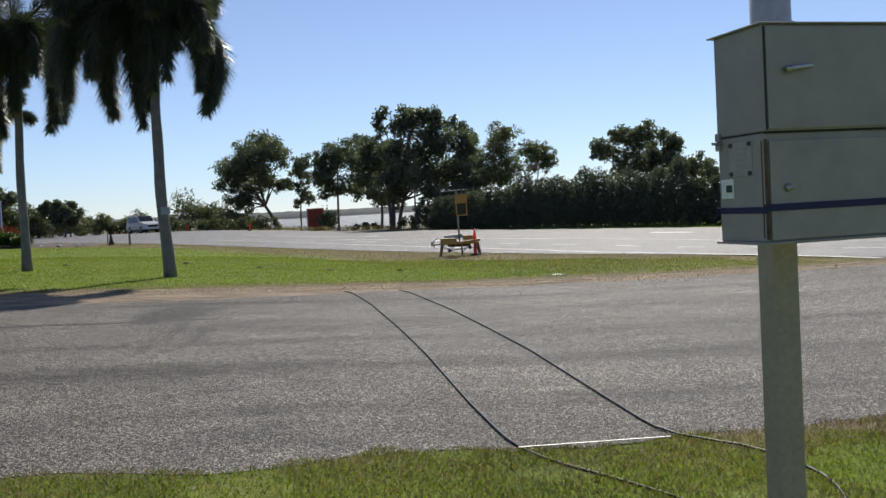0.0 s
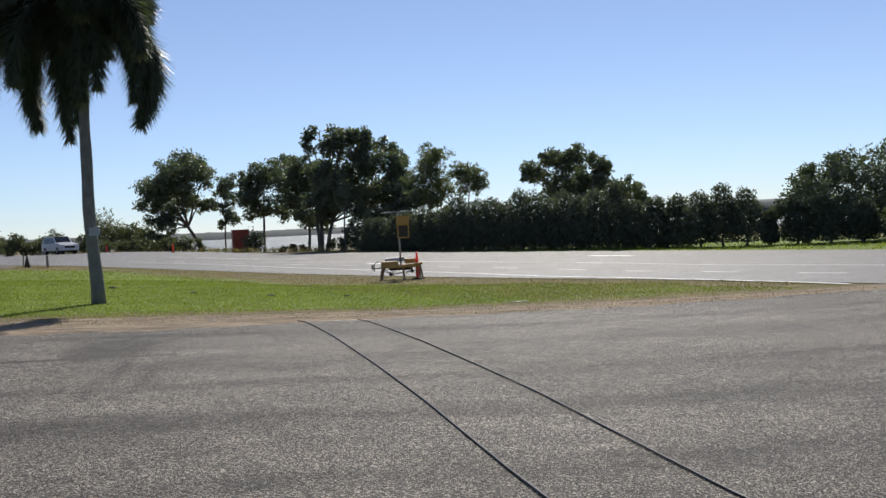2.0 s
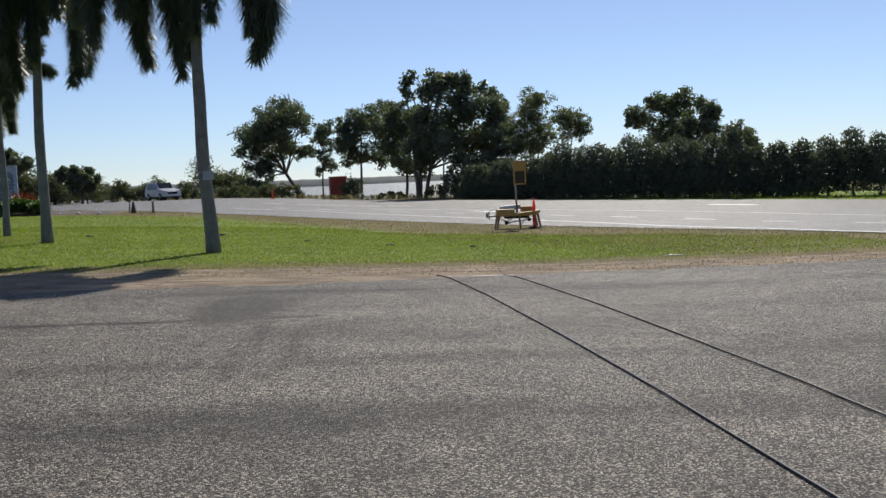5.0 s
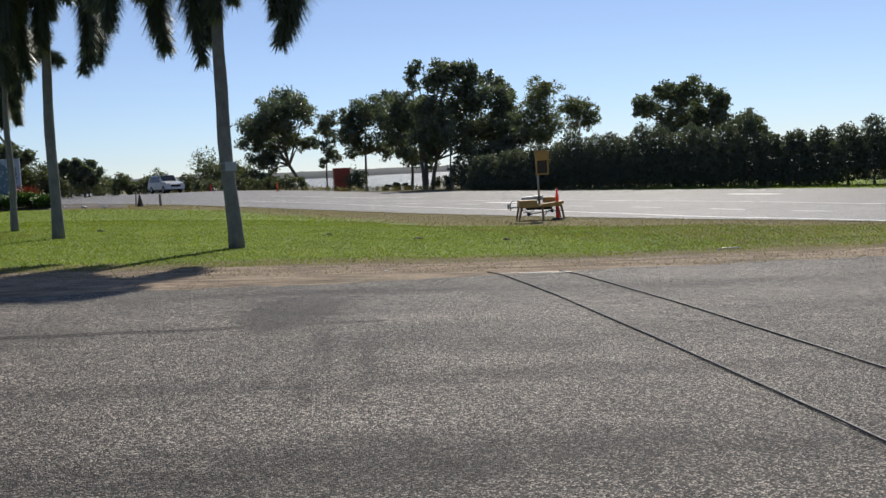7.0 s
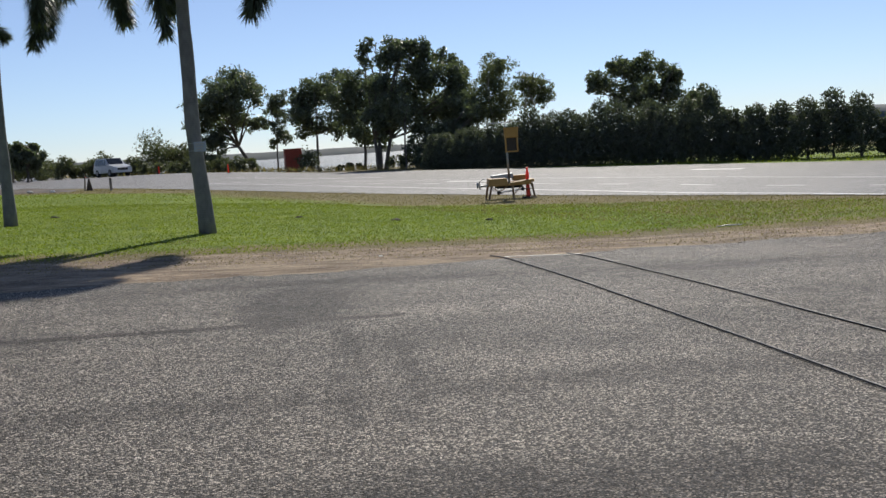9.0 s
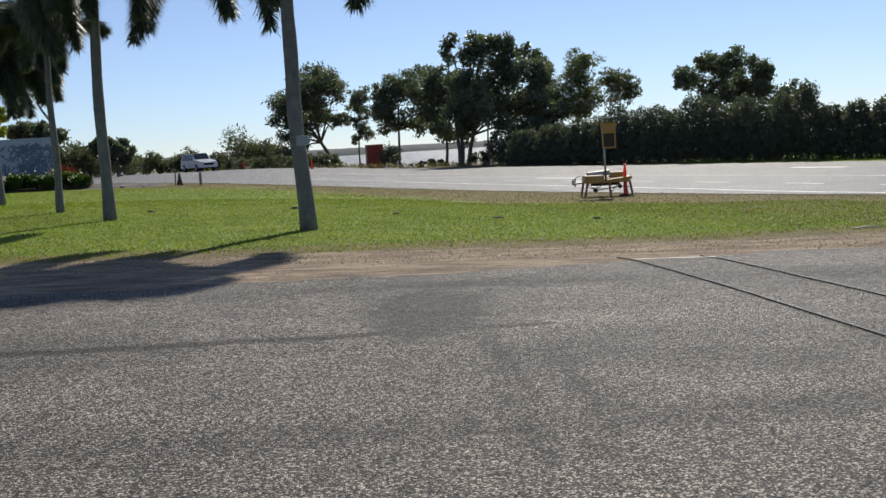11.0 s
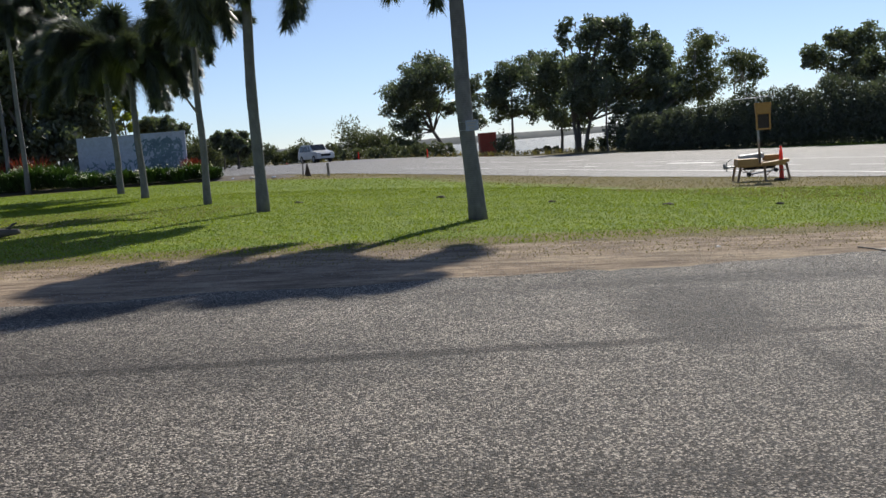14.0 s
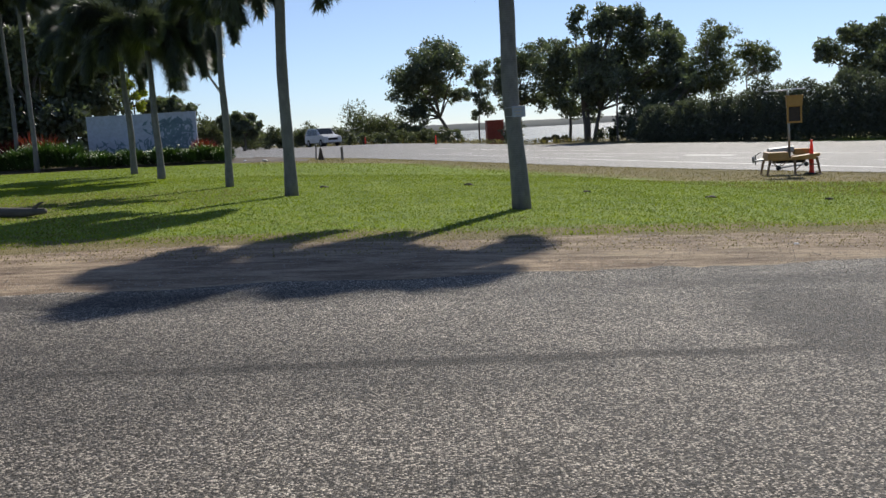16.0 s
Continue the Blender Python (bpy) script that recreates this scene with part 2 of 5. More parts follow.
M_LEG = surface("rust_worn_brown_paint", (0.16, 0.095, 0.055), (0.26, 0.165, 0.085), 7, 0.7, 0, 0.001, 8, None, (0.10, 0.06, 0.04))
M_STEEL = surface("galvanised_steel", (0.26, 0.27, 0.28), (0.40, 0.41, 0.42), 9, 0.45, 0.7, 0.001)
M_TYRE = surface("tyre_rubber", (0.014, 0.014, 0.014), (0.03, 0.03, 0.03), 9, 0.85)
M_SCREEN = surface("dark_led_panel", (0.030, 0.022, 0.016), (0.05, 0.036, 0.028), 20, 0.75)
M_SOLAR = surface("solar_cells", (0.012, 0.016, 0.035), (0.02, 0.028, 0.06), 6, 0.2)
M_WALL = surface("painted_white_panel", (0.37, 0.42, 0.51), (0.47, 0.52, 0.60), 0.35, 0.7, 0, 0.002, 20, None, (0.33, 0.39, 0.47))
M_MURAL = surface("painted_teal_leaves", (0.10, 0.16, 0.20), (0.17, 0.26, 0.30), 1.5, 0.7)
M_REDBOX = surface("weathered_red_steel", (0.26, 0.045, 0.03), (0.38, 0.075, 0.05), 0.8, 0.65, 0, 0.004, 12, None, (0.18, 0.05, 0.035))
M_GRAVEL = surface("pale_loose_gravel", (0.24, 0.21, 0.175), (0.42, 0.37, 0.31), 8, 0.85)
M_LOG = surface("dark_weathered_log", (0.055, 0.050, 0.044), (0.13, 0.118, 0.10), 6, 0.9, 0, 0.006, 6, (0.2, 1, 1))
M_TIMBER = surface("weathered_timber", (0.16, 0.14, 0.115), (0.30, 0.265, 0.22), 6, 0.9, 0, 0.004, 6, (1, 1, 0.2))
M_SOIL = surface("bare_brown_soil", (0.06, 0.048, 0.038), (0.125, 0.10, 0.078), 1.4, 0.95, 0, 0.03)
M_MULCH = surface("garden_mulch", (0.05, 0.038, 0.028), (0.11, 0.085, 0.06), 5, 0.95, 0, 0.02)
M_CAR = surface("white_car_paint", (0.66, 0.67, 0.68), (0.72, 0.73, 0.74), 1, 0.25, 0.0)
M_CARGLASS = surface("tinted_car_glass", (0.015, 0.018, 0.02), (0.03, 0.033, 0.035), 1, 0.08)
M_LAMPGLASS = surface("clear_lamp_glass", (0.6, 0.6, 0.6), (0.75, 0.75, 0.75), 3, 0.1)
M_REDGLASS = surface("red_lamp_glass", (0.35, 0.01, 0.01), (0.45, 0.02, 0.02), 3, 0.2)
M_SIGNPLATE = surface("pale_blue_sign_plate", (0.24, 0.27, 0.34), (0.32, 0.35, 0.42), 6, 0.5, 0, 0, 8)


# ---- geometry helpers ----
def smooth(a, b, v):
    t = min(1.0, max(0.0, (v - a) / (b - a)))
    return t * t * (3 - 2 * t)


def height(x, y):
    """The lie of the land: the yard falls gently to the highway, the shore beyond it drops to the sea."""
    z = 0.03 - (0.25 * math.tanh(x / 6) if x > 0 else 0.45 * math.tanh(x / 10))
    z -= 0.32 * smooth(18, 40, y) * smooth(-14, 4, x)
    z += 0.03 * noise.noise((x * 0.13, y * 0.13, 4.0)) * smooth(20.5, 24, y) * (1 - smooth(34, 40, y))
    z -= 0.75 * smooth(98, 150, y) * smooth(-60, -10, x)
    coast = 152 + 150 * smooth(20, 70, -x)
    return z - 7.5 * smooth(0, 70, y - coast)


def rail(points, n):
    """n points evenly spaced along a smoothed polyline."""
    p = np.array(points, float)
    s = np.concatenate([[0], np.cumsum(np.hypot(*np.diff(p, axis=0).T))])
    t = np.linspace(0, s[-1], n)
    q = np.stack([np.interp(t, s, p[:, 0]), np.interp(t, s, p[:, 1])], 1)
    for _ in range(max(1, n // 25)):
        q[1:-1] = (q[:-2] + 2 * q[1:-1] + q[2:]) / 4
    return q


def raw(name, verts, faces, material, parent=None, label="", shade=False):
    me = bpy.data.meshes.new(name)
    if isinstance(verts, np.ndarray):
        k = faces.shape[1]
        me.vertices.add(len(verts))
        me.vertices.foreach_set("co", verts.astype(np.float32).ravel())
        me.loops.add(faces.size)
        me.loops.foreach_set("vertex_index", faces.astype(np.int32).ravel())
        me.polygons.add(len(faces))
        me.polygons.foreach_set("loop_start", np.arange(0, faces.size, k, dtype=np.int32))
        me.update(calc_edges=True)
    else:
        me.from_pydata(verts, [], faces)
    me.materials.append(material)
    if shade:
        me.shade_smooth()
    ob = new(name, me)
    ob.parent = parent
    if label:
        ob["label"] = label
    return ob


def part(name, bm, material, parent=None, label="", shade=False):
    me = bpy.data.meshes.new(name)
    bm.to_mesh(me)
    bm.free()
    me.materials.append(material)
    if shade:
        me.shade_smooth()
    ob = new(name, me)
    ob.parent = parent
    if label:
        ob["label"] = label
    return ob


def box(size, at=(0, 0, 0), bevel=0.0, turn=None, bm=None, taper=None, segments=2):
    """A bevelled block; taper scales its top in x and y."""
    bm = bm or bmesh.new()
    made = bmesh.ops.create_cube(bm, size=1.0)["verts"]
    for v in made:
        k = taper if taper and v.co.z > 0 else (1, 1)
        v.co = Vector((v.co.x * size[0] * k[0], v.co.y * size[1] * k[1], v.co.z * size[2]))
    if bevel:
        edges = list({e for v in made for e in v.link_edges})
        made = list({v for v in bmesh.ops.bevel(bm, geom=edges, offset=bevel, segments=segments, affect="EDGES", profile=0.5)["verts"]} | {v for v in made if v.is_valid})
    bmesh.ops.transform(bm, matrix=Matrix.Translation(at) @ (turn or Matrix()), verts=made)
    return bm


def rod(points, radii, sides=8, bm=None, cap=True):
    """A tube along points with a radius at each."""
    bm = bm or bmesh.new()
    pts = [Vector(p) for p in points]
    if isinstance(radii, (int, float)):
        radii = [radii] * len(pts)
    rings, side = [], None
    for i, p in enumerate(pts):
        d = (pts[min(i + 1, len(pts) - 1)] - pts[max(i - 1, 0)]).normalized()
        side = (d.orthogonal() if side is None else side - d * side.dot(d)).normalized()
        up = d.cross(side)
        rings.append([bm.verts.new(p + float(radii[i]) * (side * math.cos(a) + up * math.sin(a))) for a in [2 * math.pi * k / sides for k in range(sides)]])
    for a, b in zip(rings, rings[1:]):
        for k in range(sides):
            bm.faces.new((a[k], a[(k + 1) % sides], b[(k + 1) % sides], b[k]))
    if cap:
        bm.faces.new(rings[0][::-1])
        bm.faces.new(rings[-1])
    return bm


def thing(name, at, label, category, group="", turn=0.0):
    ob = new(name)
    ob.empty_display_size = 0.2
    ob.matrix_world = pose(*at, 0, 0, turn)
    return tagged(ob, label, category, group)


def leaves(blobs, n, size, rng, droop=0.0, slim=0.5, inner=0.55):
    """Leaf diamonds scattered through the outer part of several uneven blobs (x, y, z, rx, rz)."""
    b = np.array(blobs, float)
    w = b[:, 3] ** 2
    pick = rng.choice(len(b), n, p=w / w.sum())
    d = rng.normal(size=(n, 3))
    d /= np.linalg.norm(d, axis=1)[:, None]
    lump = 1 + 0.16 * np.sin(d[:, 0] * 5 + pick) * np.sin(d[:, 1] * 6 + 2 * pick) + 0.12 * np.sin(d[:, 2] * 7 + pick * 3)
    r = (inner + (1.17 - inner) * rng.random(n) ** 0.8) * lump
    c = b[pick, :3] + d * r[:, None] * np.stack([b[pick, 3], b[pick, 3], b[pick, 4]], 1)
    u = rng.normal(size=(n, 3))
    u[:, 2] -= droop
    u /= np.linalg.norm(u, axis=1)[:, None]
    v = np.cross(u, rng.normal(size=(n, 3)))
    v /= np.linalg.norm(v, axis=1)[:, None] + 1e-9
    s = size * (0.6 + 0.8 * rng.random(n))[:, None]
    verts = np.stack([c - u * s, c - v * s * slim, c + u * s, c + v * s * slim], 1).reshape(-1, 3)
    return verts, np.arange(n * 4).reshape(n, 4)


def crown_blobs(rng, centre, rx, rz, n, small=(0.15, 0.31)):
    out = []
    n = int(n * 1.4)
    for i in range(n):
        a, k = 2 * math.pi * (i * 0.618 + rng.random() * 0.2), rng.random() ** 0.5
        e = rng.uniform(-0.9, 1.0)
        ring = math.sqrt(max(0.0, 1 - 0.75 * e * e)) * (0.3 + 0.62 * k)
        r = rx * rng.uniform(*small)
        out.append((centre[0] + rx * ring * math.cos(a), centre[1] + rx * ring * math.sin(a), centre[2] + rz * e * 0.8, r, r * rng.uniform(0.75, 1.0)))
    return out


def tree(name, at, label, blobs, count, size, leaf, wood, radius, seed, category="tree", group="", lean=(0, 0), limbs=6, fork=0.35, slim=0.5, inner=0.35, droop=0.4, stems=1):
    """A tapered trunk that forks into limbs reaching the clumps of a leafy crown. blobs are relative to the foot."""
    rng = np.random.default_rng(seed)
    root = thing(name, (at[0], at[1], height(at[0], at[1]) - 0.02), label, category, group)
    top = max(b[2] for b in blobs)
    low = min(b[2] - b[4] for b in blobs)
    bm = bmesh.new()
    fz = max(0.4, low + (top - low) * fork * 0.4)
    for s in range(stems):
        off = (0.0, 0.0) if stems == 1 else (rng.uniform(-0.5, 0.5), rng.uniform(-0.5, 0.5))
        knee = Vector((lean[0] * 0.5 + off[0] * 1.4 + rng.uniform(-0.1, 0.1), lean[1] * 0.5 + off[1] * 1.4, fz * 0.55))
        crook = Vector((lean[0] + off[0] * 2.2, lean[1] + off[1] * 2.2, fz))
        rod([(off[0], off[1], -0.1), (off[0] * 1.1, off[1] * 1.1, 0.15), knee, crook], [radius * 1.5, radius * 1.1, radius * 0.95, radius * 0.8], 9, bm)
        for i in range(limbs):
            b = blobs[int(rng.integers(len(blobs)))]
            end = Vector((b[0], b[1], b[2]))
            mid = crook.lerp(end, 0.5) + Vector((rng.uniform(-0.4, 0.4), rng.uniform(-0.4, 0.4), rng.uniform(0, 0.4)))
            rod([crook, mid, end], [radius * 0.6, radius * 0.36, radius * 0.12], 6, bm)
            for _ in range(2):
                tip = end + Vector(rng.normal(size=3)) * float(b[3] * 0.6)
                rod([mid.lerp(end, 0.4), mid.lerp(end, 0.6).lerp(tip, 0.4), tip], [radius * 0.25, radius * 0.16, radius * 0.05], 5, bm)
    part("trunk", bm, wood, root, "", True)
    v, f = leaves(blobs, count, size, rng, droop, slim, inner)
    raw("crown", v, f, leaf, root)
    return root


# ---- ground, driveway, highway, sea ----
NEAR = [(19.5, -4), (16.5, 8), (13.6, 20.6), (12.2, 25.4), (10.3, 33.5), (8.3, 38.2), (5.6, 42.6), (0.8, 49.6), (-4.5, 52), (-9.5, 58), (-16, 63.8), (-24, 85), (-38, 125), (-75, 210), (-190, 470)]
FAR = [(46, -8), (38, 16), (32.5, 30), (28.3, 41.2), (25.2, 49.5), (22.3, 58.2), (17.9, 68.8), (8.2, 92.5), (-5.3, 107), (-17, 127), (-45, 190), (-165, 480)]


def near_edge(y):
    p = np.array(NEAR)
    return float(np.interp(y, p[:, 1], p[:, 0]))


def far_edge(y):
    p = np.array(FAR)
    return float(np.interp(y, p[:, 1], p[:, 0]))


def spread(lo, hi, step, out, grow=1.22):
    core = list(np.arange(lo, hi + step / 2, step))
    s, v, tail = step, hi, []
    while v < out[1]:
        s *= grow
        v += s
        tail.append(v)
    s, v, head = step, lo, []
    while v > out[0]:
        s *= grow
        v -= s
        head.append(v)
    return head[::-1] + core + tail


gx, gy = spread(-24, 22, 0.55, (-2600, 2600)), spread(2, 62, 0.5, (-2200, 3000))
verts, dry, bare = [], [], []
for y in gy:
    for x in gx:
        verts.append((x, y, height(x, y)))
        e = near_edge(y) - x if y > 0 else 30
        wob = noise.noise((x * 0.21, y * 0.5, 1.0))
        edge = 20.3 + 0.4 * wob + 0.05 * max(-14, min(x, 4))
        d = max(0.95 * (1 - smooth(0.6 + 1.8 * smooth(28, 38, y), 3.0 + 8.0 * smooth(28, 38, y) + 2.5 * wob, e)) if y > 21 else 0.0, 1 - smooth(0.2, 2.4, y - edge), smooth(54, 60, y))
        if y < 6.4:
            d = 0.35 * smooth(4.8, 6.0, y) + 0.22
        if x > 6 and y < 34:
            d = max(d, 0.55)
        d = max(d, 0.62 * math.exp(-((x + 13.5) / 3.6) ** 2 - ((y - 27.5) / 5.5) ** 2))
        if 0 < y < 75 and x > far_edge(y):
            dry.append(0.1 + 0.5 * smooth(3, 30, x - far_edge(y)))
        else:
            dry.append(d if y < 60 else 0.85)
        bare.append(1 - smooth(-0.7, 0.5, y - edge) if 6.4 < y < 24 else (0.55 * smooth(5.5, 6.1, y) if y <= 6.4 else 0.0))
nx = len(gx)
faces = [(j * nx + i, j * nx + i + 1, (j + 1) * nx + i + 1, (j + 1) * nx + i) for j in range(len(gy) - 1) for i in range(nx - 1)]
ground = tagged(raw("ground", verts, faces, M_GROUND, None, "", True), "green lawn and dry roadside verge with bare dirt edge", "ground", "", "structure")
for key, vals in (("dry", dry), ("bare", bare)):
    ground.data.attributes.new(key, "FLOAT", "POINT").data.foreach_set("value", vals)


def strip(name, left, right, n, across, lift, material, label, category, wheel=None, ragged=0.0):
    a, b = rail(left, n), rail(right, n)
    vs, wh = [], []
    for i, (p, q) in enumerate(zip(a, b)):
        for k in range(across + 1):
            x, y = p + (q - p) * k / across
            if ragged and k in (0, across):
                y += ragged * (noise.noise((x * 0.9, k * 7.0, 0)) + 0.6 * noise.noise((x * 3.7, k * 7.0, 3)))
            vs.append((x, y, height(x, y) + lift))
            wh.append(wheel(x, y) if wheel else 0.0)
    w = across + 1
    fs = [(i * w + k, i * w + k + 1, (i + 1) * w + k + 1, (i + 1) * w + k) for i in range(n - 1) for k in range(across)]
    ob = tagged(raw(name, vs, fs, material, None, "", True), label, category, "", "structure")
    ob.data.attributes.new("wheel", "FLOAT", "POINT").data.foreach_set("value", wh)
    return ob


def drive_wear(x, y):
    """Darker tyre paths: one along the yard, two curving out of it, an oily patch."""
    w = 0.0
    line = 13.56 + 0.08 * max(0, x + 6.3) + 0.03 * max(0, x + 3.4) ** 2
    if x < -1.2:
        w = max(w, (0.88 - 0.5 * noise.noise((x * 0.9, 0, 1))) * (0.55 + 0.45 * smooth(-7.5, -3.5, x)) * math.exp(-((y - line - 0.06 * noise.noise((x * 1.6, 3, 1))) / 0.085) ** 2))
    w = max(w, (0.85 + 0.7 * noise.noise((x * 1.7, y * 1.1, 4)) + 0.35 * noise.noise((x * 5, y * 3, 4))) * math.exp(-(((x + 2.02 - 0.12 * (y - 15)) / 0.55) ** 2 + ((y - 15.0) / 1.35) ** 2)))
    for cx, lo, hi in ((-1.72, 9.6, 14.6), (-1.33, 10.0, 13.6)):
        bend = cx - 0.035 * (y - 13.2) ** 2
        w = max(w, 0.40 * math.exp(-((x - bend) / 0.09) ** 2) * smooth(lo, lo + 1.2, y) * (1 - smooth(hi - 0.8, hi, y)))
    for yy, ww, am in ((9.4, 0.45, 0.34), (11.4, 0.3, 0.26), (16.4, 0.4, 0.34), (7.4, 0.35, 0.26)):
        w = max(w, (am + 0.22 * noise.noise((x * 0.35, yy, 2))) * math.exp(-((y - yy - 0.05 * x - 0.25 * noise.noise((x * 0.3, yy, 6))) / ww) ** 2))
    return w


strip("driveway", [(-70, 5.55), (-1.76, 5.68), (1.2, 5.88), (3.8, 6.2), (9, 6.6), (21, 6.6)], [(-70, 15.4), (-8, 16.5), (-3.5, 17.1), (-1.2, 17.5), (0.7, 18.1), (3.4, 18.7), (8.4, 18.9), (13.2, 19.4), (21, 20.0)], 560, 120, 0.004,
      M_DRIVE, "worn grey chip-seal driveway with dark tyre marks", "driveway", drive_wear, 0.22)
strip("road", NEAR, FAR, 220, 14, 0.02, M_ROAD, "wide pale asphalt highway with white lane lines", "road", None, 0.0)


def stripe(name, pts, width, label, lift=0.028):
    q = rail(pts, max(4, int(len(pts) * 6)))
    vs = []
    for i, p in enumerate(q):
        d = q[min(i + 1, len(q) - 1)] - q[max(i - 1, 0)]
        nrm = np.array([-d[1], d[0]]) / (np.hypot(*d) + 1e-9)
        for s in (-0.5, 0.5):
            x, y = p + nrm * s * width
            vs.append((x, y, height(x, y) + lift))
    return tagged(raw(name, vs, [(2 * i, 2 * i + 1, 2 * i + 3, 2 * i + 2) for i in range(len(q) - 1)], M_LINE), label, "road marking", "white lane lines", "structure")


EDGE = [(13.0, 20.9), (12.35, 25.4), (11.2, 32), (9.6, 39.6), (6.8, 46.8), (4.4, 52.4), (1.4, 57.6), (-1.4, 60.8), (-4.3, 62.6), (-6.3, 64.2)]
stripe("edge_line", EDGE, 0.16, "solid white painted edge line on the highway")


def beside(off, a, b):
    """Points along the edge line shifted off metres to its far side, between lengths a and b from its start."""
    q = rail(EDGE, 90)
    s = np.concatenate([[0], np.cumsum(np.hypot(*np.diff(q, axis=0).T))])
    out = []
    for t in np.linspace(a, b, 5):
        p = np.array([np.interp(t, s, q[:, 0]), np.interp(t, s, q[:, 1])])
        d = np.array([np.interp(t + 0.5, s, q[:, 0]), np.interp(t + 0.5, s, q[:, 1])]) - np.array([np.interp(t - 0.5, s, q[:, 0]), np.interp(t - 0.5, s, q[:, 1])])
        d /= np.hypot(*d)
        out.append(tuple(p + off * np.array([d[1], -d[0]])))
    return out


for k in range(11):
    stripe("lane_dash", beside(3.3, 3.6 + k * 4.4, 5.4 + k * 4.4), 0.14, "short white lane dash on the highway")
stripe("lane_line", beside(7.4, 2.0, 20), 0.13, "solid white lane line on the highway")
stripe("lane_line", beside(7.4, 20.3, 44), 0.13, "solid white lane line on the highway")
stripe("turn_arrow", beside(5.3, 33, 36), 0.5, "white painted turn arrow on the highway")
stripe("turn_arrow", beside(13.0, 24, 27), 0.5, "white painted turn arrow on the highway")
for x, y in ((-2.1, 77.4), (0.1, 76.2), (2.2, 75.0), (4.6, 73.4), (-4.5, 79.0)):
    stripe("lane_dash", [(x - 0.9, y + 0.5), (x, y), (x + 0.9, y - 0.5)], 0.30, "short white lane dash on the highway")

water = raw("water", [(-3000, 130, -3), (3000, 130, -3), (3000, 3200, -3), (-3000, 3200, -3)], [(0, 1, 2, 3)], M_WATER)
tagged(water, "bright glittering sea inlet beyond the trees", "water", "", "structure")


def hills(name, a, b, n, tops, seed):
    """A wooded far shore: a long low ridge with a broken top."""
    vs, fs = [], []
    for i in range(n):
        t = i / (n - 1)
        x, y = a[0] + (b[0] - a[0]) * t, a[1] + (b[1] - a[1]) * t
        z = np.interp(t, [p[0] for p in tops], [p[1] for p in tops]) * (1 + 0.12 * noise.noise((t * 30, seed, 0))) + 1.0 * noise.noise((t * 160, seed, 2))
        vs += [(x, y, -4), (x * 1.01, y * 1.01, z * 0.6 - 1), (x * 1.05, y * 1.05, z - 3), (x * 1.2, y * 1.2, -4)]
    for i in range(n - 1):
        for k in range(3):
            fs.append((4 * i + k, 4 * i + 4 + k, 4 * i + 5 + k, 4 * i + 1 + k))
    return tagged(raw(name, vs, fs, M_HILL, None, "", True), "distant low wooded hills across the water", "hills", "", "structure")


hills("backdrop_hills", (-900, 900), (560, 1300), 260, [(0, 12), (0.4, 11.5), (0.62, 8.5), (0.8, 7.5), (1, 7)], 3)
hills("backdrop_hills", (430, 1300), (1500, 700), 160, [(0, 6), (0.2, 18), (0.45, 24), (0.7, 34), (1, 30)], 8)


# ---- palms ----
def frond_path(reach, drop, length, n=26):
    """An arching rachis from the crown to a tip at (reach, -drop), as long as it grew."""
    knee = 0.45 * reach + (0.30 + 0.20 * smooth(2.0, 2.6, drop)) * length * min(1.0, max(0.15, reach))
    lo, hi = -0.6, 4.0
    t = np.linspace(0, 1, n)[:, None]
    for _ in range(24):
        h = (lo + hi) / 2
        p = 2 * t * (1 - t) * np.array([knee, h]) + t * t * np.array([reach, -drop])
        if np.hypot(*np.diff(p, axis=0).T).sum() > length:
            hi = h
        else:
            lo = h
    return np.stack([p[:, 0], 0 * p[:, 0], p[:, 1]], 1)


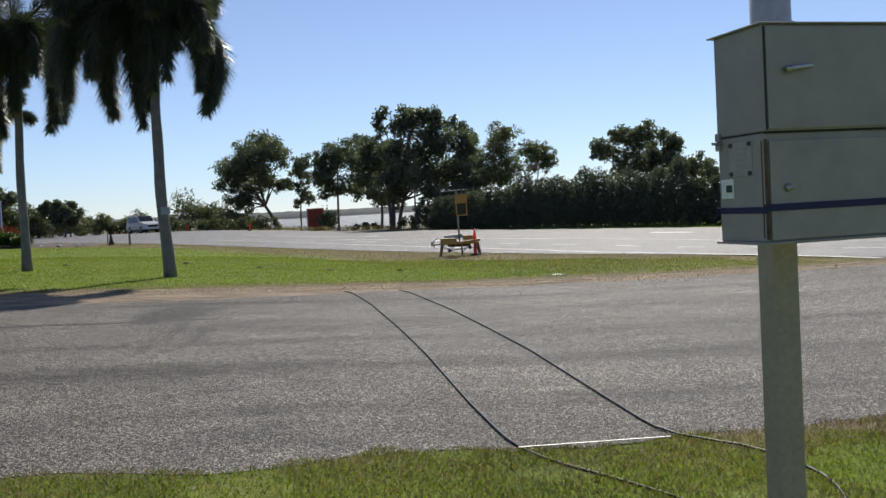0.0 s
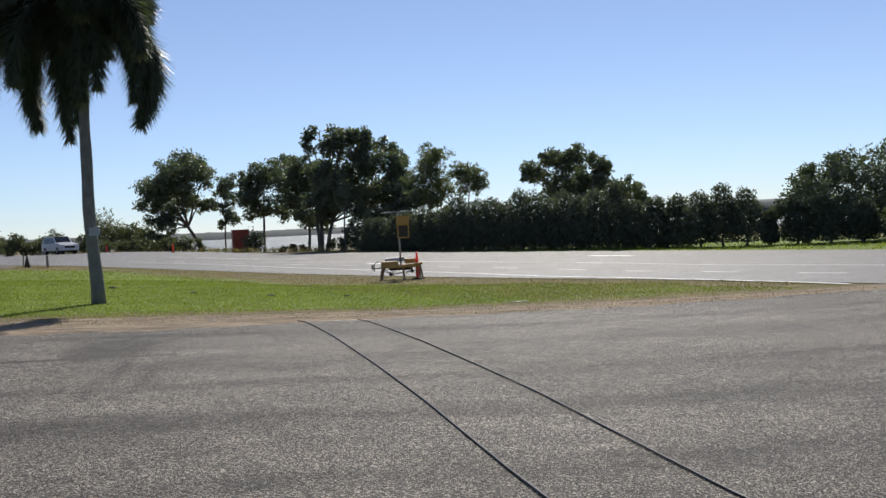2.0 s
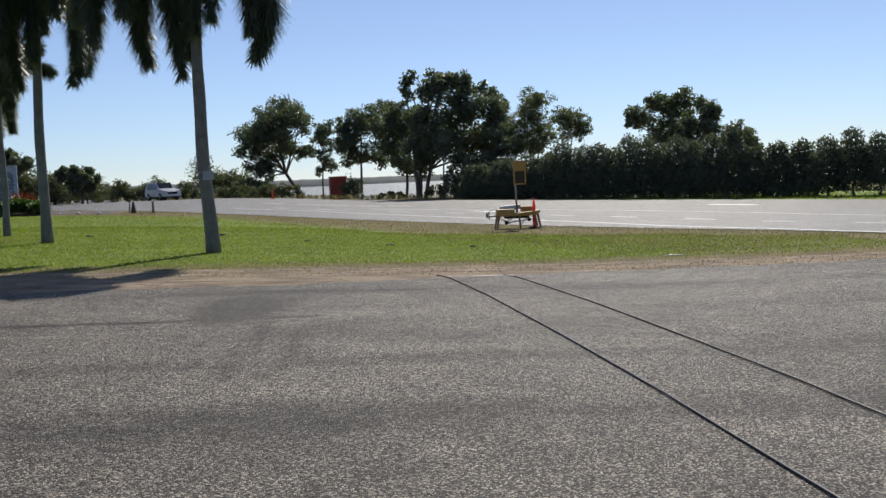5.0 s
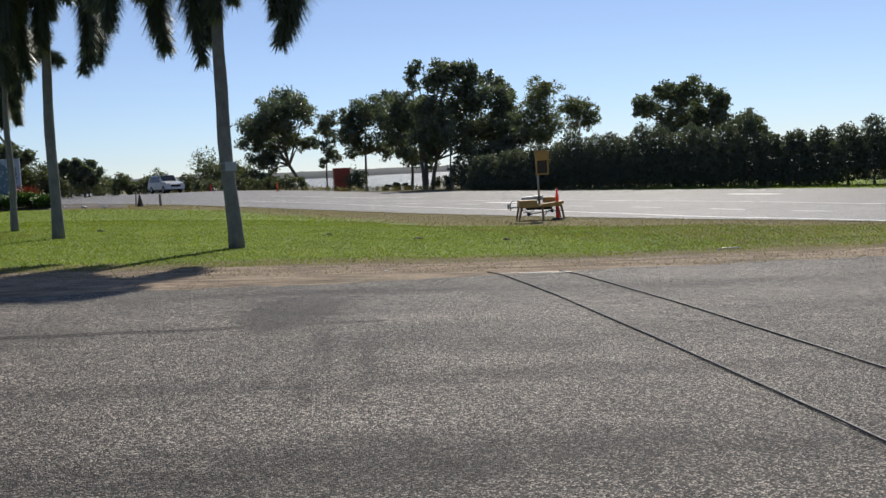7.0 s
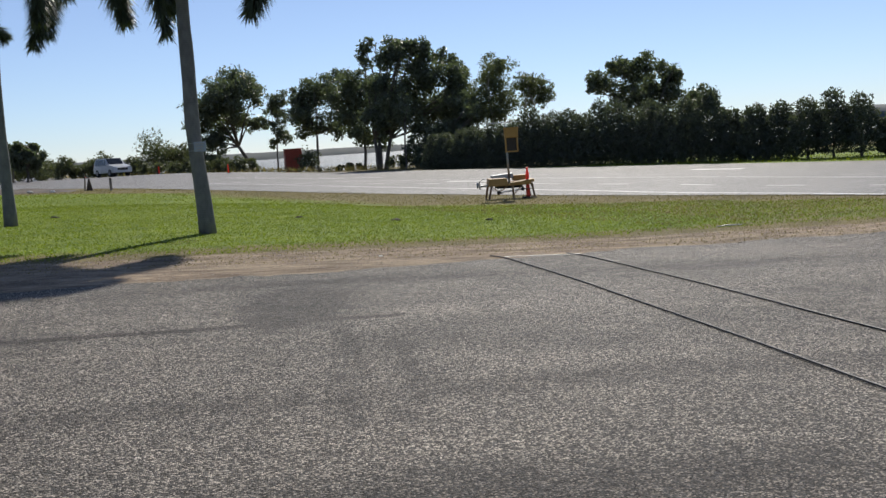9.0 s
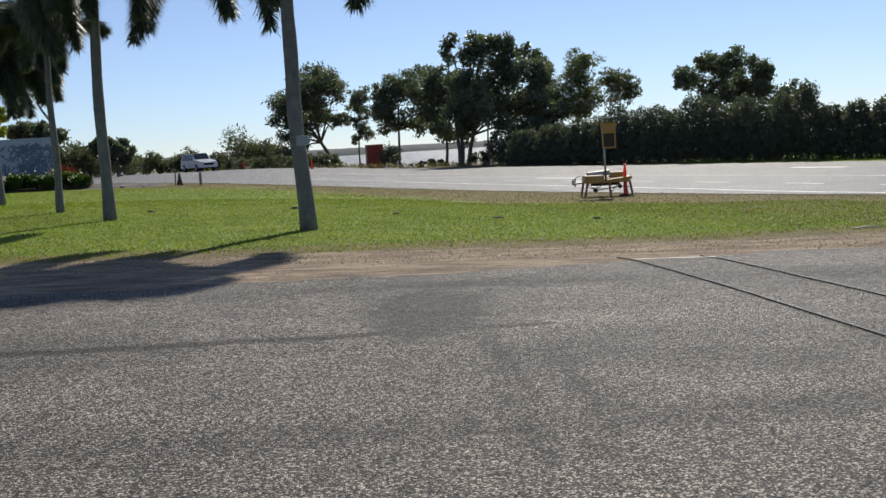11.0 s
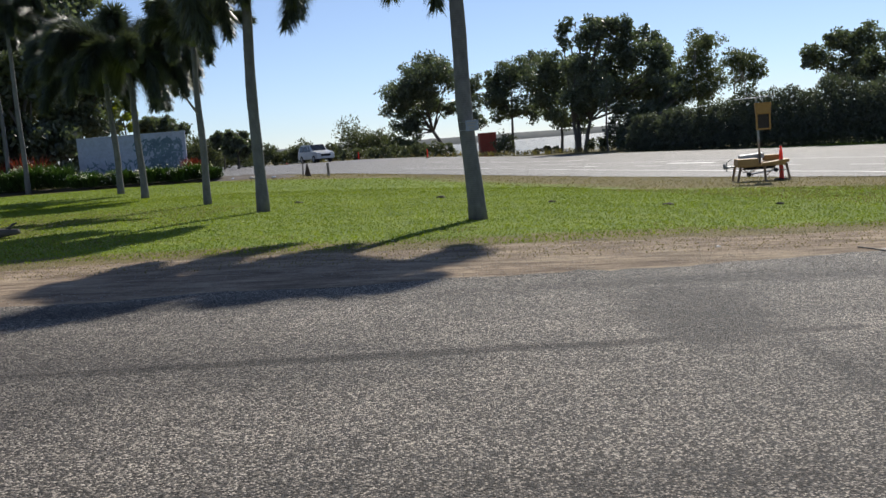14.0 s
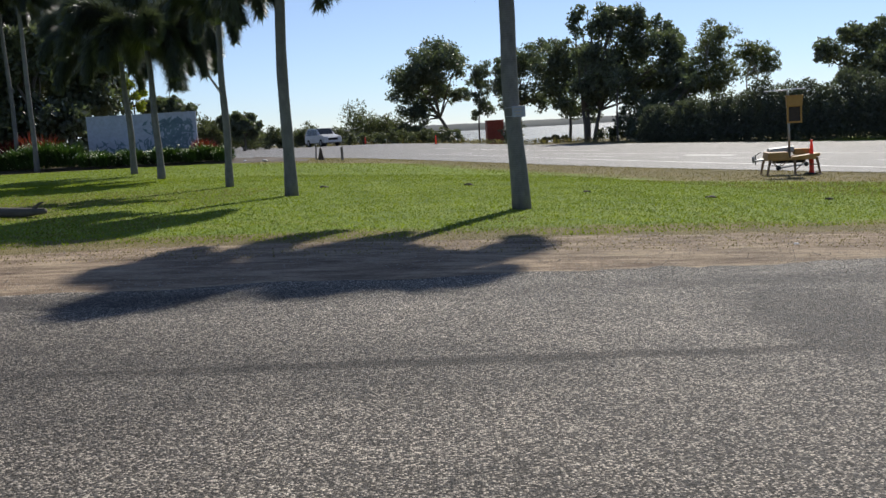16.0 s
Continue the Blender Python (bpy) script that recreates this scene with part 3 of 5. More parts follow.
def frond_mesh(name, rng, pts, density, leaflet):
    """A plume-like frond: an arching rachis with leaflets standing out all round it."""
    n = len(pts)
    s = rng.random(density) ** 0.85 * 0.93 + 0.07
    k = np.minimum((s * (n - 1)).astype(int), n - 2)
    base = pts[k] + (pts[k + 1] - pts[k]) * ((s * (n - 1)) - k)[:, None]
    tan = pts[k + 1] - pts[k]
    tan /= np.linalg.norm(tan, axis=1)[:, None]
    a = rng.random(density) * 2 * np.pi
    side = np.array([0, 1, 0])
    up = np.cross(tan, side)
    out = np.cos(a)[:, None] * side + np.sin(a)[:, None] * up
    way = out * 0.85 + tan * 0.66 + np.array([0, 0, -0.22]) + rng.normal(size=(density, 3)) * 0.12
    way /= np.linalg.norm(way, axis=1)[:, None]
    ln = (leaflet * np.sin(np.pi * (0.20 + 0.72 * s)) ** 0.6 * (0.55 + 0.75 * rng.random(density)))[:, None]
    wide = np.cross(way, tan)
    wide /= np.linalg.norm(wide, axis=1)[:, None] + 1e-9
    mid = base + way * ln * 0.5
    tip = base + way * ln + np.array([0, 0, -1]) * ln * 0.16
    v = np.stack([base, mid - wide * 0.014, tip, mid + wide * 0.014], 1).reshape(-1, 3)
    f = np.arange(density * 4).reshape(density, 4)
    bm = rod([tuple(q) for q in pts[::3]], list(np.linspace(0.032, 0.007, len(pts[::3]))), 5)
    me = bpy.data.meshes.new(name)
    bm.verts.ensure_lookup_table()
    rv = [tuple(q.co) for q in bm.verts]
    bm.verts.index_update()
    rf = [[q.index for q in face.verts] for face in bm.faces]
    bm.free()
    me.from_pydata(v.tolist() + rv, [], f.tolist() + [[i + len(v) for i in q] for q in rf])
    me.materials.append(M_FROND)
    me.materials.append(M_RACHIS)
    me.polygons.foreach_set("material_index", [0] * len(f) + [1] * len(rf))
    return me


def palm(at, tall, scale, seed, lean, radius, label, fronds, length=3.4, kink=0.0, leaflet=0.62):
    """fronds: bearing in degrees from +x, reach of the tip and its drop below the crown, in metres."""
    rng = np.random.default_rng(seed)
    root = thing("palm_tree", (at[0], at[1], height(*at) - 0.01), label, "palm tree", "row of palms on the lawn")
    n, pts, rad = 18, [], []
    for i in range(n):
        t = i / (n - 1)
        bow = kink * smooth(0.05, 0.42, t) * (1 - smooth(0.62, 1.0, t))
        pts.append((lean[0] * t * t + bow + 0.018 * math.sin(t * 9 + seed), lean[1] * t * t, tall * t - 0.06 * (i == 0)))
        rad.append(radius * (1.28 - 0.28 * min(1, t * 6)) * (1 + 0.10 * math.sin(math.pi * min(1, t * 1.2))) * (1 - 0.22 * t) * (1 + 0.03 * math.sin(t * 31 + seed)))
    part("trunk", rod(pts, rad, 14), M_PALM, root, "", True)
    tx, ty, tz = pts[-1]
    part("crownshaft", rod([(tx, ty, tz - 0.02), (tx, ty, tz + 0.25 * scale), (tx, ty, tz + 0.75 * scale), (tx, ty, tz + 0.95 * scale)],
                           [radius * 0.85, radius * 0.95, radius * 0.6, radius * 0.3], 12), M_SHAFT, root, "smooth green crownshaft", True)
    for bearing, reach, drop in fronds:
        ln = min(length * rng.uniform(0.94, 1.06), 1.13 * math.hypot(reach, drop) + 0.25)
        ln = max(ln, 1.06 * math.hypot(reach, drop))
        me = frond_mesh("frond", rng, frond_path(reach, drop, ln), int(760 * ln), leaflet)
        ob = new("frond", me)
        ob.parent = root
        ob.matrix_local = pose(tx, ty, tz + scale * 0.52, 0, 0, bearing)
    part("spear_leaf", rod([(tx, ty, tz + 0.6 * scale), (tx + 0.05, ty, tz + 1.6 * scale), (tx + 0.16, ty, tz + 2.6 * scale)], [0.035, 0.025, 0.006], 6), M_RACHIS, root, "unopened upright spear leaf")
    return root


def crown_of(rng, n, reach, drop):
    """n fronds round the stem, the upper ones short and high, the lower ones hanging."""
    out = []
    for i in range(n):
        k = (i + 0.5) / n
        out.append((137.5 * i + rng.uniform(-14, 14), reach * (0.55 + 0.75 * math.sin(math.pi * (0.15 + 0.6 * k))) * rng.uniform(0.85, 1.1), drop * (k * 1.75 - 0.75)))
    return out


palm((-3.37, 24.6), 5.95, 1.06, 3, (0.0, 0.0), 0.133, "tall foxtail palm with grey trunk and small pale sign",
     [(-130, 2.65, 0.5), (-156, 2.2, 1.2), (-48, 1.95, 1.1), (-12, 1.15, 2.5), (-30, 1.25, 2.0), (199, 2.1, 2.1), (144, 1.5, 2.4), (160, 0.45, 2.75), (-95, 0.5, 2.0), (-60, 0.6, 1.7), (120, 0.6, 2.3), (178, 2.4, 1.6), (40, 1.7, -0.1), (170, 2.2, -0.1), (80, 1.8, 0.6),
      (110, 1.0, -1.2), (35, 0.9, -1.2), (225, 1.8, 1.7), (185, 1.2, -0.7), (-85, 1.2, 0.2)], 3.5, -0.11)
palm((-8.0, 29.4), 6.1, 1.04, 7, (0.12, 0), 0.120, "tall foxtail palm with grey trunk on the lawn",
     [(2, 0.8, 2.6), (-28, 1.2, 2.15), (32, 1.15, 2.3), (180, 1.8, 1.3), (205, 0.9, 2.9), (160, 1.4, 2.5), (170, 1.9, -0.6), (-62, 2.0, 1.2), (-105, 1.7, 2.1), (-140, 2.2, 1.0), (100, 2.0, 1.0), (60, 2.2, 0.3),
      (130, 1.6, 2.1), (-80, 1.4, -1.1), (18, 1.5, -0.9), (215, 1.5, -1.3), (-90, 0.5, 2.1), (170, 0.5, 2.7)], 3.3)
palm((-10.3, 33.9), 4.2, 0.62, 11, (0.02, 0), 0.092, "shorter foxtail palm with a broken side stub",
     [(0, 1.55, -0.2), (-40, 0.6, 0.8), (180, 1.25, 0.1), (20, 1.2, -0.9), (160, 1.2, -0.8), (150, 0.8, 0.6), (90, 1.0, 0.0), (-90, 1.0, 0.2), (45, 0.9, -0.6), (210, 0.9, -0.5), (-60, 0.7, -0.8)], 1.75, 0.0, 0.42)
prng = np.random.default_rng(15)
palm((-14.0, 40.4), 4.2, 0.86, 13, (-0.15, 0.2), 0.108, "foxtail palm with drooping fronds beside the garden", crown_of(prng, 20, 2.0, 1.6) + [(-8, 1.9, 1.3), (-30, 1.0, 1.7)], 3.2)
palm((-16.9, 46.8), 4.4, 0.95, 17, (-0.15, 0), 0.116, "foxtail palm with heavy dark crown beside the garden", crown_of(prng, 22, 2.3, 1.7), 3.6)
palm((-25.8, 58.9), 8.5, 1.1, 19, (-0.1, 0), 0.12, "tall pale-trunked palm at the garden bed", crown_of(prng, 14, 2.0, 2.0), 3.2)
palm((-27.8, 61.4), 9.0, 1.1, 23, (-0.2, 0), 0.11, "tall thin palm behind the garden bed", crown_of(prng, 14, 2.0, 2.0), 3.2)

# ---- trees across the highway ----
R = np.random.default_rng(21)


def clump(rx, rz, zc, n, dx=0.0, dy=0.0, small=(0.15, 0.31)):
    return crown_blobs(R, (dx, dy, zc), rx, rz, n, small)


def boughs(spots, k=8, deep=1.3, joins=1, swell=1.13):
    """Leafy boughs at (x, z, radius) from the foot: each a core with smaller uneven clumps about it."""
    out, links = [], []
    for i, (x, z, r) in enumerate(spots):
        near = sorted(spots[:i] + spots[i + 1:], key=lambda q: math.hypot(q[0] - x, q[1] - z))[:joins]
        links += [((x + q[0]) / 2, (z + q[1]) / 2, 0.75 * min(r, q[2])) for q in near]
    for x, z, r in spots + links:
        r *= swell
        y = R.uniform(-deep, deep) * r
        out.append((x, y, z, 0.74 * r, 0.68 * r))
        for _ in range(k):
            d = R.normal(size=3)
            d *= 0.84 * r / np.linalg.norm(d)
            q = r * R.uniform(0.30, 0.50)
            out.append((x + d[0], y + d[1], z + 0.9 * d[2], q, q * R.uniform(0.7, 1.0)))
    return [tuple(float(c) for c in b) for b in out]


FAR_TREES = "trees across the highway"
tree("gum_tree", (-3.68, 131), "rounded dark-leaved tree with a leaning pale trunk",
     boughs([(-2.0, 11.9, 1.6), (-4.0, 10.7, 1.5), (-5.0, 8.7, 2.1), (-5.9, 7.2, 1.8), (-0.3, 10.7, 1.8), (1.2, 9.8, 1.4), (-1.2, 8.1, 2.0), (-3.1, 9.1, 2.0), (1.3, 6.1, 0.9), (-2.7, 6.3, 2.0), (-4.8, 5.1, 1.8), (-0.2, 6.0, 0.9), (-3.9, 3.6, 1.4)]),
     24000, 0.17, M_GUM, M_BARK, 0.24, 31, "tree", FAR_TREES, (-1.6, 0), 10, 0.35, 0.5, 0.25)
tree("gum_tree", (-0.68, 125.4), "slender young tree with thin open crown",
     boughs([(0.7, 8.9, 1.0), (-0.1, 7.5, 1.0), (1.4, 6.8, 1.0), (0.6, 5.3, 0.9), (-0.5, 3.6, 0.6), (1.0, 3.9, 0.8), (-1.0, 6.0, 0.6)], 5),
     4400, 0.15, M_GUM, M_BARK, 0.10, 32, "tree", FAR_TREES, (0.1, 0), 6, 0.35, 0.5, 0.25)
tree("gum_tree", (3.84, 120.6), "open-crowned dark tree with forked trunk",
     boughs([(0.0, 9.8, 1.3), (-1.1, 8.1, 1.7), (1.2, 8.4, 1.7), (2.1, 10.2, 1.3), (-0.6, 5.8, 1.5), (1.4, 5.7, 1.5), (-1.7, 4.5, 0.7), (2.7, 4.4, 0.9), (-2.0, 8.8, 0.9), (-1.9, 6.5, 1.0)]),
     15000, 0.155, M_GUM, M_BARK, 0.15, 33, "tree", FAR_TREES, (0.1, 0), 9, 0.3, 0.5, 0.25)
tree("gum_tree", (8.6, 114), "dark-leaved tree crowding against its larger neighbour",
     boughs([(-1.1, 9.9, 1.2), (-1.6, 8.2, 1.8), (-0.2, 8.5, 1.6), (-0.8, 5.5, 1.7), (-0.5, 3.5, 1.1), (-1.6, 6.3, 1.3), (1.0, 6.9, 1.6), (1.0, 4.0, 1.3)]),
     15000, 0.155, M_GUM, M_BARK, 0.16, 41, "tree", FAR_TREES, (0.1, 0), 8, 0.3, 0.5, 0.25)
tree("gum_tree", (9.35, 102.7), "big dense dark-leaved tree with several trunks",
     boughs([(-0.8, 12.1, 0.7), (-1.5, 11.3, 0.6), (-1.2, 10.1, 0.6), (1.6, 11.7, 1.1), (2.6, 11.5, 1.1), (3.8, 11.7, 1.0), (1.0, 10.3, 1.2), (4.9, 11.1, 1.0), (6.8, 10.6, 1.0), (8.1, 9.4, 0.9), (8.5, 8.1, 0.8), (3.8, 9.5, 1.9),
             (0.9, 8.2, 2.0), (5.6, 8.6, 2.0), (-0.4, 8.3, 1.2), (7.3, 7.2, 1.7), (1.3, 5.6, 2.0), (4.3, 5.9, 2.2), (6.6, 5.1, 1.8), (-0.5, 5.2, 1.4), (0.5, 2.9, 1.0), (8.7, 6.4, 1.3), (8.4, 4.8, 1.4)]),
     40000, 0.155, M_GUM, M_BARK, 0.20, 34, "tree", FAR_TREES, (0.4, 0), 11, 0.3, 0.5, 0.25, 0.3, 3)
tree("gum_tree", (13.2, 97.3), "dense dark-leaved tree reaching low to the ground",
     boughs([(0.1, 3.3, 1.6), (-0.9, 1.6, 1.3), (0.8, 1.5, 1.6), (2.3, 3.1, 1.6), (2.3, 1.4, 1.5), (4.0, 4.0, 1.2), (3.6, 5.8, 1.2), (-0.9, 0.8, 0.7), (1.0, 0.8, 0.8), (4.2, 1.8, 1.2)]),
     16000, 0.15, M_GUM, M_BARK, 0.2, 35, "tree", FAR_TREES, (0, 0), 8, 0.35, 0.5, 0.25)
tree("gum_tree", (10.65, 96.2), "thin straight sapling at the roadside", boughs([(0.0, 5.3, 0.7), (0.2, 6.2, 0.6), (-0.2, 4.4, 0.4)], 4), 900, 0.12, M_GUM, M_BARK, 0.08, 36, "tree", FAR_TREES, (0.1, 0), 4)
tree("feathery_tree", (20.02, 98.2), "tall feathery olive-green tree behind the hedge",
     boughs([(-0.4, 9.4, 0.8), (0.2, 8.7, 1.2), (1.2, 9.1, 0.7), (-1.0, 7.6, 1.0), (0.7, 6.9, 1.0), (1.5, 5.9, 0.7), (-1.7, 6.4, 0.7), (-0.4, 5.6, 0.9), (-0.8, 4.4, 1.1), (0.6, 4.5, 0.9), (-2.2, 4.9, 0.9)], 8, 1.0, 3, 1.3),
     13000, 0.125, M_FEATHER, M_PALEBARK, 0.075, 37, "tree", FAR_TREES, (0, 0), 7, 0.3, 0.4, 0.25, 0.4, 2)
tree("feathery_tree", (22.36, 97.5), "spreading feathery tree with pale forked trunk",
     boughs([(0.1, 7.7, 0.7), (1.1, 7.5, 0.7), (2.3, 7.0, 0.7), (2.6, 6.1, 0.5), (0.5, 6.7, 0.6), (1.4, 6.2, 0.5), (1.9, 5.4, 0.5), (0.0, 5.3, 0.6)], 8, 1.0, 3, 1.35),
     5600, 0.12, M_FEATHER, M_PALEBARK, 0.07, 38, "tree", FAR_TREES, (0.1, 0), 6, 0.3, 0.4, 0.25, 0.4, 2)
tree("gum_tree", (37.86, 103.5), "wide rounded tree standing above the hedge",
     boughs([(-4.0, 9.0, 1.1), (-6.2, 7.9, 0.8), (-6.6, 6.7, 0.6), (-0.4, 9.2, 1.2), (-2.4, 8.3, 1.3), (-4.7, 7.0, 1.3), (1.8, 8.2, 1.2), (3.1, 7.0, 1.3), (0.1, 6.8, 1.6), (-2.2, 6.2, 1.1), (4.6, 5.4, 1.3), (6.2, 4.5, 1.1), (1.7, 5.4, 1.7),
             (6.9, 3.9, 0.8), (3.5, 3.7, 1.4), (-3.5, 5.0, 1.2), (-0.7, 3.9, 1.4)]),
     24000, 0.16, M_GUM, M_BARK, 0.22, 39, "tree", FAR_TREES, (0, 0), 11, 0.3, 0.5, 0.25)
tree("fig_tree", (32.9, 53.5), "broad dense tree beyond the clipped trees",
     boughs([(-0.9, 3.2, 0.8), (-1.7, 2.4, 0.6), (0.6, 3.6, 0.9), (0.2, 4.4, 0.5), (1.9, 4.5, 0.8), (2.6, 5.0, 0.5), (-2.0, 1.8, 0.5), (0.5, 2.3, 1.3), (2.4, 3.2, 1.4), (4.3, 4.3, 1.3), (5.0, 2.9, 1.5), (6.6, 4.4, 1.4), (7.6, 2.6, 1.5),
             (2.7, 1.6, 1.3), (5.6, 1.6, 1.3)]),
     26000, 0.095, M_FIG, M_BARK, 0.22, 40, "tree", FAR_TREES, (0.6, 0), 11, 0.3, 0.5, 0.25)

# ---- hedge of columnar trees along the far kerb ----
hedge_line = rail([(12.0, 90), (15.6, 80), (18.9, 72), (21.4, 66.6), (23.3, 62.4), (24.6, 60), (25.6, 58.4), (26.3, 57.6)], 24)
for i, (hx, hy) in enumerate(hedge_line):
    tall = (2.9 + 0.95 * smooth(2, 11, i)) * (1 + 0.09 * math.sin(i * 2.3) + 0.06 * math.sin(i * 5.1)) * (0.84 if i > 20 else 1)
    wide = 1.14 if i < 20 else 1.02
    bl = [(0.1 * math.sin(k * 3 + i), 0.1 * math.cos(k * 2 + i), tall * (0.12 + 0.76 * k / 6), wide * (1.0 - 0.48 * (k / 6) ** 2.6), tall * 0.16) for k in range(7)]
    bl += [(0.35 * math.cos(k * 2.4 + i), 0.35 * math.sin(k * 2.4 + i), tall * (0.86 + 0.05 * math.sin(k * 7 + i)), 0.26, tall * 0.13) for k in range(5)]
    tree("hedge_tree", (hx + 0.5, hy + 0.2), "dense dark columnar hedge tree beside the highway", bl, 6000, 0.094, M_HEDGE, M_BARK, 0.07, 60 + i, "hedge tree", "hedge along the highway", (0, 0), 2, 0.3, 0.45, 0.72)
for i, (hx, hy, tall, wide) in enumerate(((27.4, 56.0, 3.3, 1.02), (28.3, 54.9, 3.65, 1.0), (29.3, 53.9, 3.35, 1.04), (30.6, 53.6, 2.0, 0.45), (31.8, 52.6, 2.5, 0.9), (33.0, 51.2, 2.5, 0.9), (34.3, 50.0, 2.4, 0.85), (35.4, 48.4, 2.5, 0.9))):
    bl = [(0.06 * math.sin(k * 3 + i), 0.06 * math.cos(k * 2 + i), tall * (0.22 + 0.66 * k / 6), wide * (1.0 - 0.5 * (k / 6) ** 2.6), tall * 0.14) for k in range(7)]
    bl += [(0.3 * math.cos(k * 2.4 + i), 0.3 * math.sin(k * 2.4 + i), tall * (0.88 + 0.05 * math.sin(k * 7 + i)), 0.22, tall * 0.11) for k in range(4)]
    tree("hedge_tree", (hx, hy), "clipped columnar tree with a short bare trunk", bl, 6500, 0.08, M_HEDGE, M_BARK, 0.07, 90 + i, "hedge tree", "hedge along the highway", (0, 0), 2, 0.3, 0.45, 0.72)

# ---- scrub and trees on the far left shore ----
def dome(w, t):
    """Boughs that fill a rounded bush w metres to each side and t high."""
    return boughs([(0, 0.66 * t, 0.36 * t), (-0.5 * w, 0.52 * t, 0.32 * t), (0.5 * w, 0.50 * t, 0.34 * t), (-0.72 * w, 0.30 * t, 0.26 * t), (0.74 * w, 0.28 * t, 0.26 * t), (0.1 * w, 0.32 * t, 0.36 * t)])


for i, (sx, sy, w, t) in enumerate(((-29.8, 130, 2.2, 4.3), (-28.4, 110, 1.1, 3.6), (-28.3, 140, 2.6, 3.0), (-23.4, 140, 2.2, 3.4), (-15.6, 135, 1.9, 5.4), (-13.4, 135, 1.4, 4.0), (-11.6, 135, 1.5, 4.0), (-33.7, 130, 1.8, 3.7),
                                    (-31.6, 110, 1.5, 5.0), (-19.6, 142, 2.6, 2.5), (-26.0, 146, 2.8, 2.5), (-9.4, 128, 2.0, 2.7), (-36.5, 136, 3.0, 3.6), (-42, 150, 4.0, 5.0), (-33.0, 150, 3.2, 2.8), (-7.6, 121, 1.8, 2.2))):
    tree("scrub_tree", (sx, sy), "bushy olive-green scrub beyond the highway", dome(w, t), 4200, 0.14, M_SCRUB, M_BARK, 0.10, 120 + i, "bush", "scrub along the shore", (0, 0), 4, 0.3, 0.5, 0.25)
for i, (sx, sy, w, t) in enumerate(((-4.8, 109, 2.2, 1.7), (-7.0, 110, 2.0, 1.6), (2.4, 112, 0.9, 2.6), (6.4, 108, 1.8, 0.9), (11, 101, 1.8, 1.5), (13.5, 97, 1.8, 1.6), (-10.4, 114, 2.4, 1.8), (-14, 120, 2.6, 1.6))):
    tree("shore_bush", (sx, sy), "low olive shrub on the bank", dome(w, t), 1700, 0.12, M_SCRUB, M_BARK, 0.04, 150 + i, "bush", "scrub along the shore", (0, 0), 3)

# ---- large trees behind the garden ----
for i, (sx, sy, w, t, zc) in enumerate(((-33, 72, 5.5, 6.0, 7.5), (-40, 66, 6.0, 6.0, 7.0), (-37, 84, 6.0, 6.0, 9.0), (-31, 64, 3.2, 3.6, 4.4), (-23.4, 100, 1.6, 1.4, 2.2), (-30.2, 100, 2.4, 1.1, 4.2), (-25.6, 104, 1.0, 1.0, 2.8), (-26.7, 66, 1.8, 1.9, 2.0), (-28.6, 65.5, 2.6, 4.2, 4.6), (-34, 62, 3.6, 4.6, 5.0), (-27.0, 70.5, 3.0, 3.2, 5.6), (-29.6, 74, 4.4, 4.6, 9.2), (-36, 76, 5.5, 5.0, 11.0))):
    tree("shade_tree", (sx, sy), "large dark shade tree behind the garden", clump(w, t, zc, 30), int(14000 * min(1.0, w / 4)), 0.185, M_GUM, M_BARK, 0.28 * min(1.0, w / 4), 170 + i, "tree", "shade trees", (0, 0), 9)
tree("golden_shrub", (-24.6, 72), "bright yellow-green tree behind the painted wall", clump(1.0, 1.0, 4.3, 7), 1400, 0.14, M_YELLOW, M_BARK, 0.06, 180, "tree", "", (0, 0), 4)

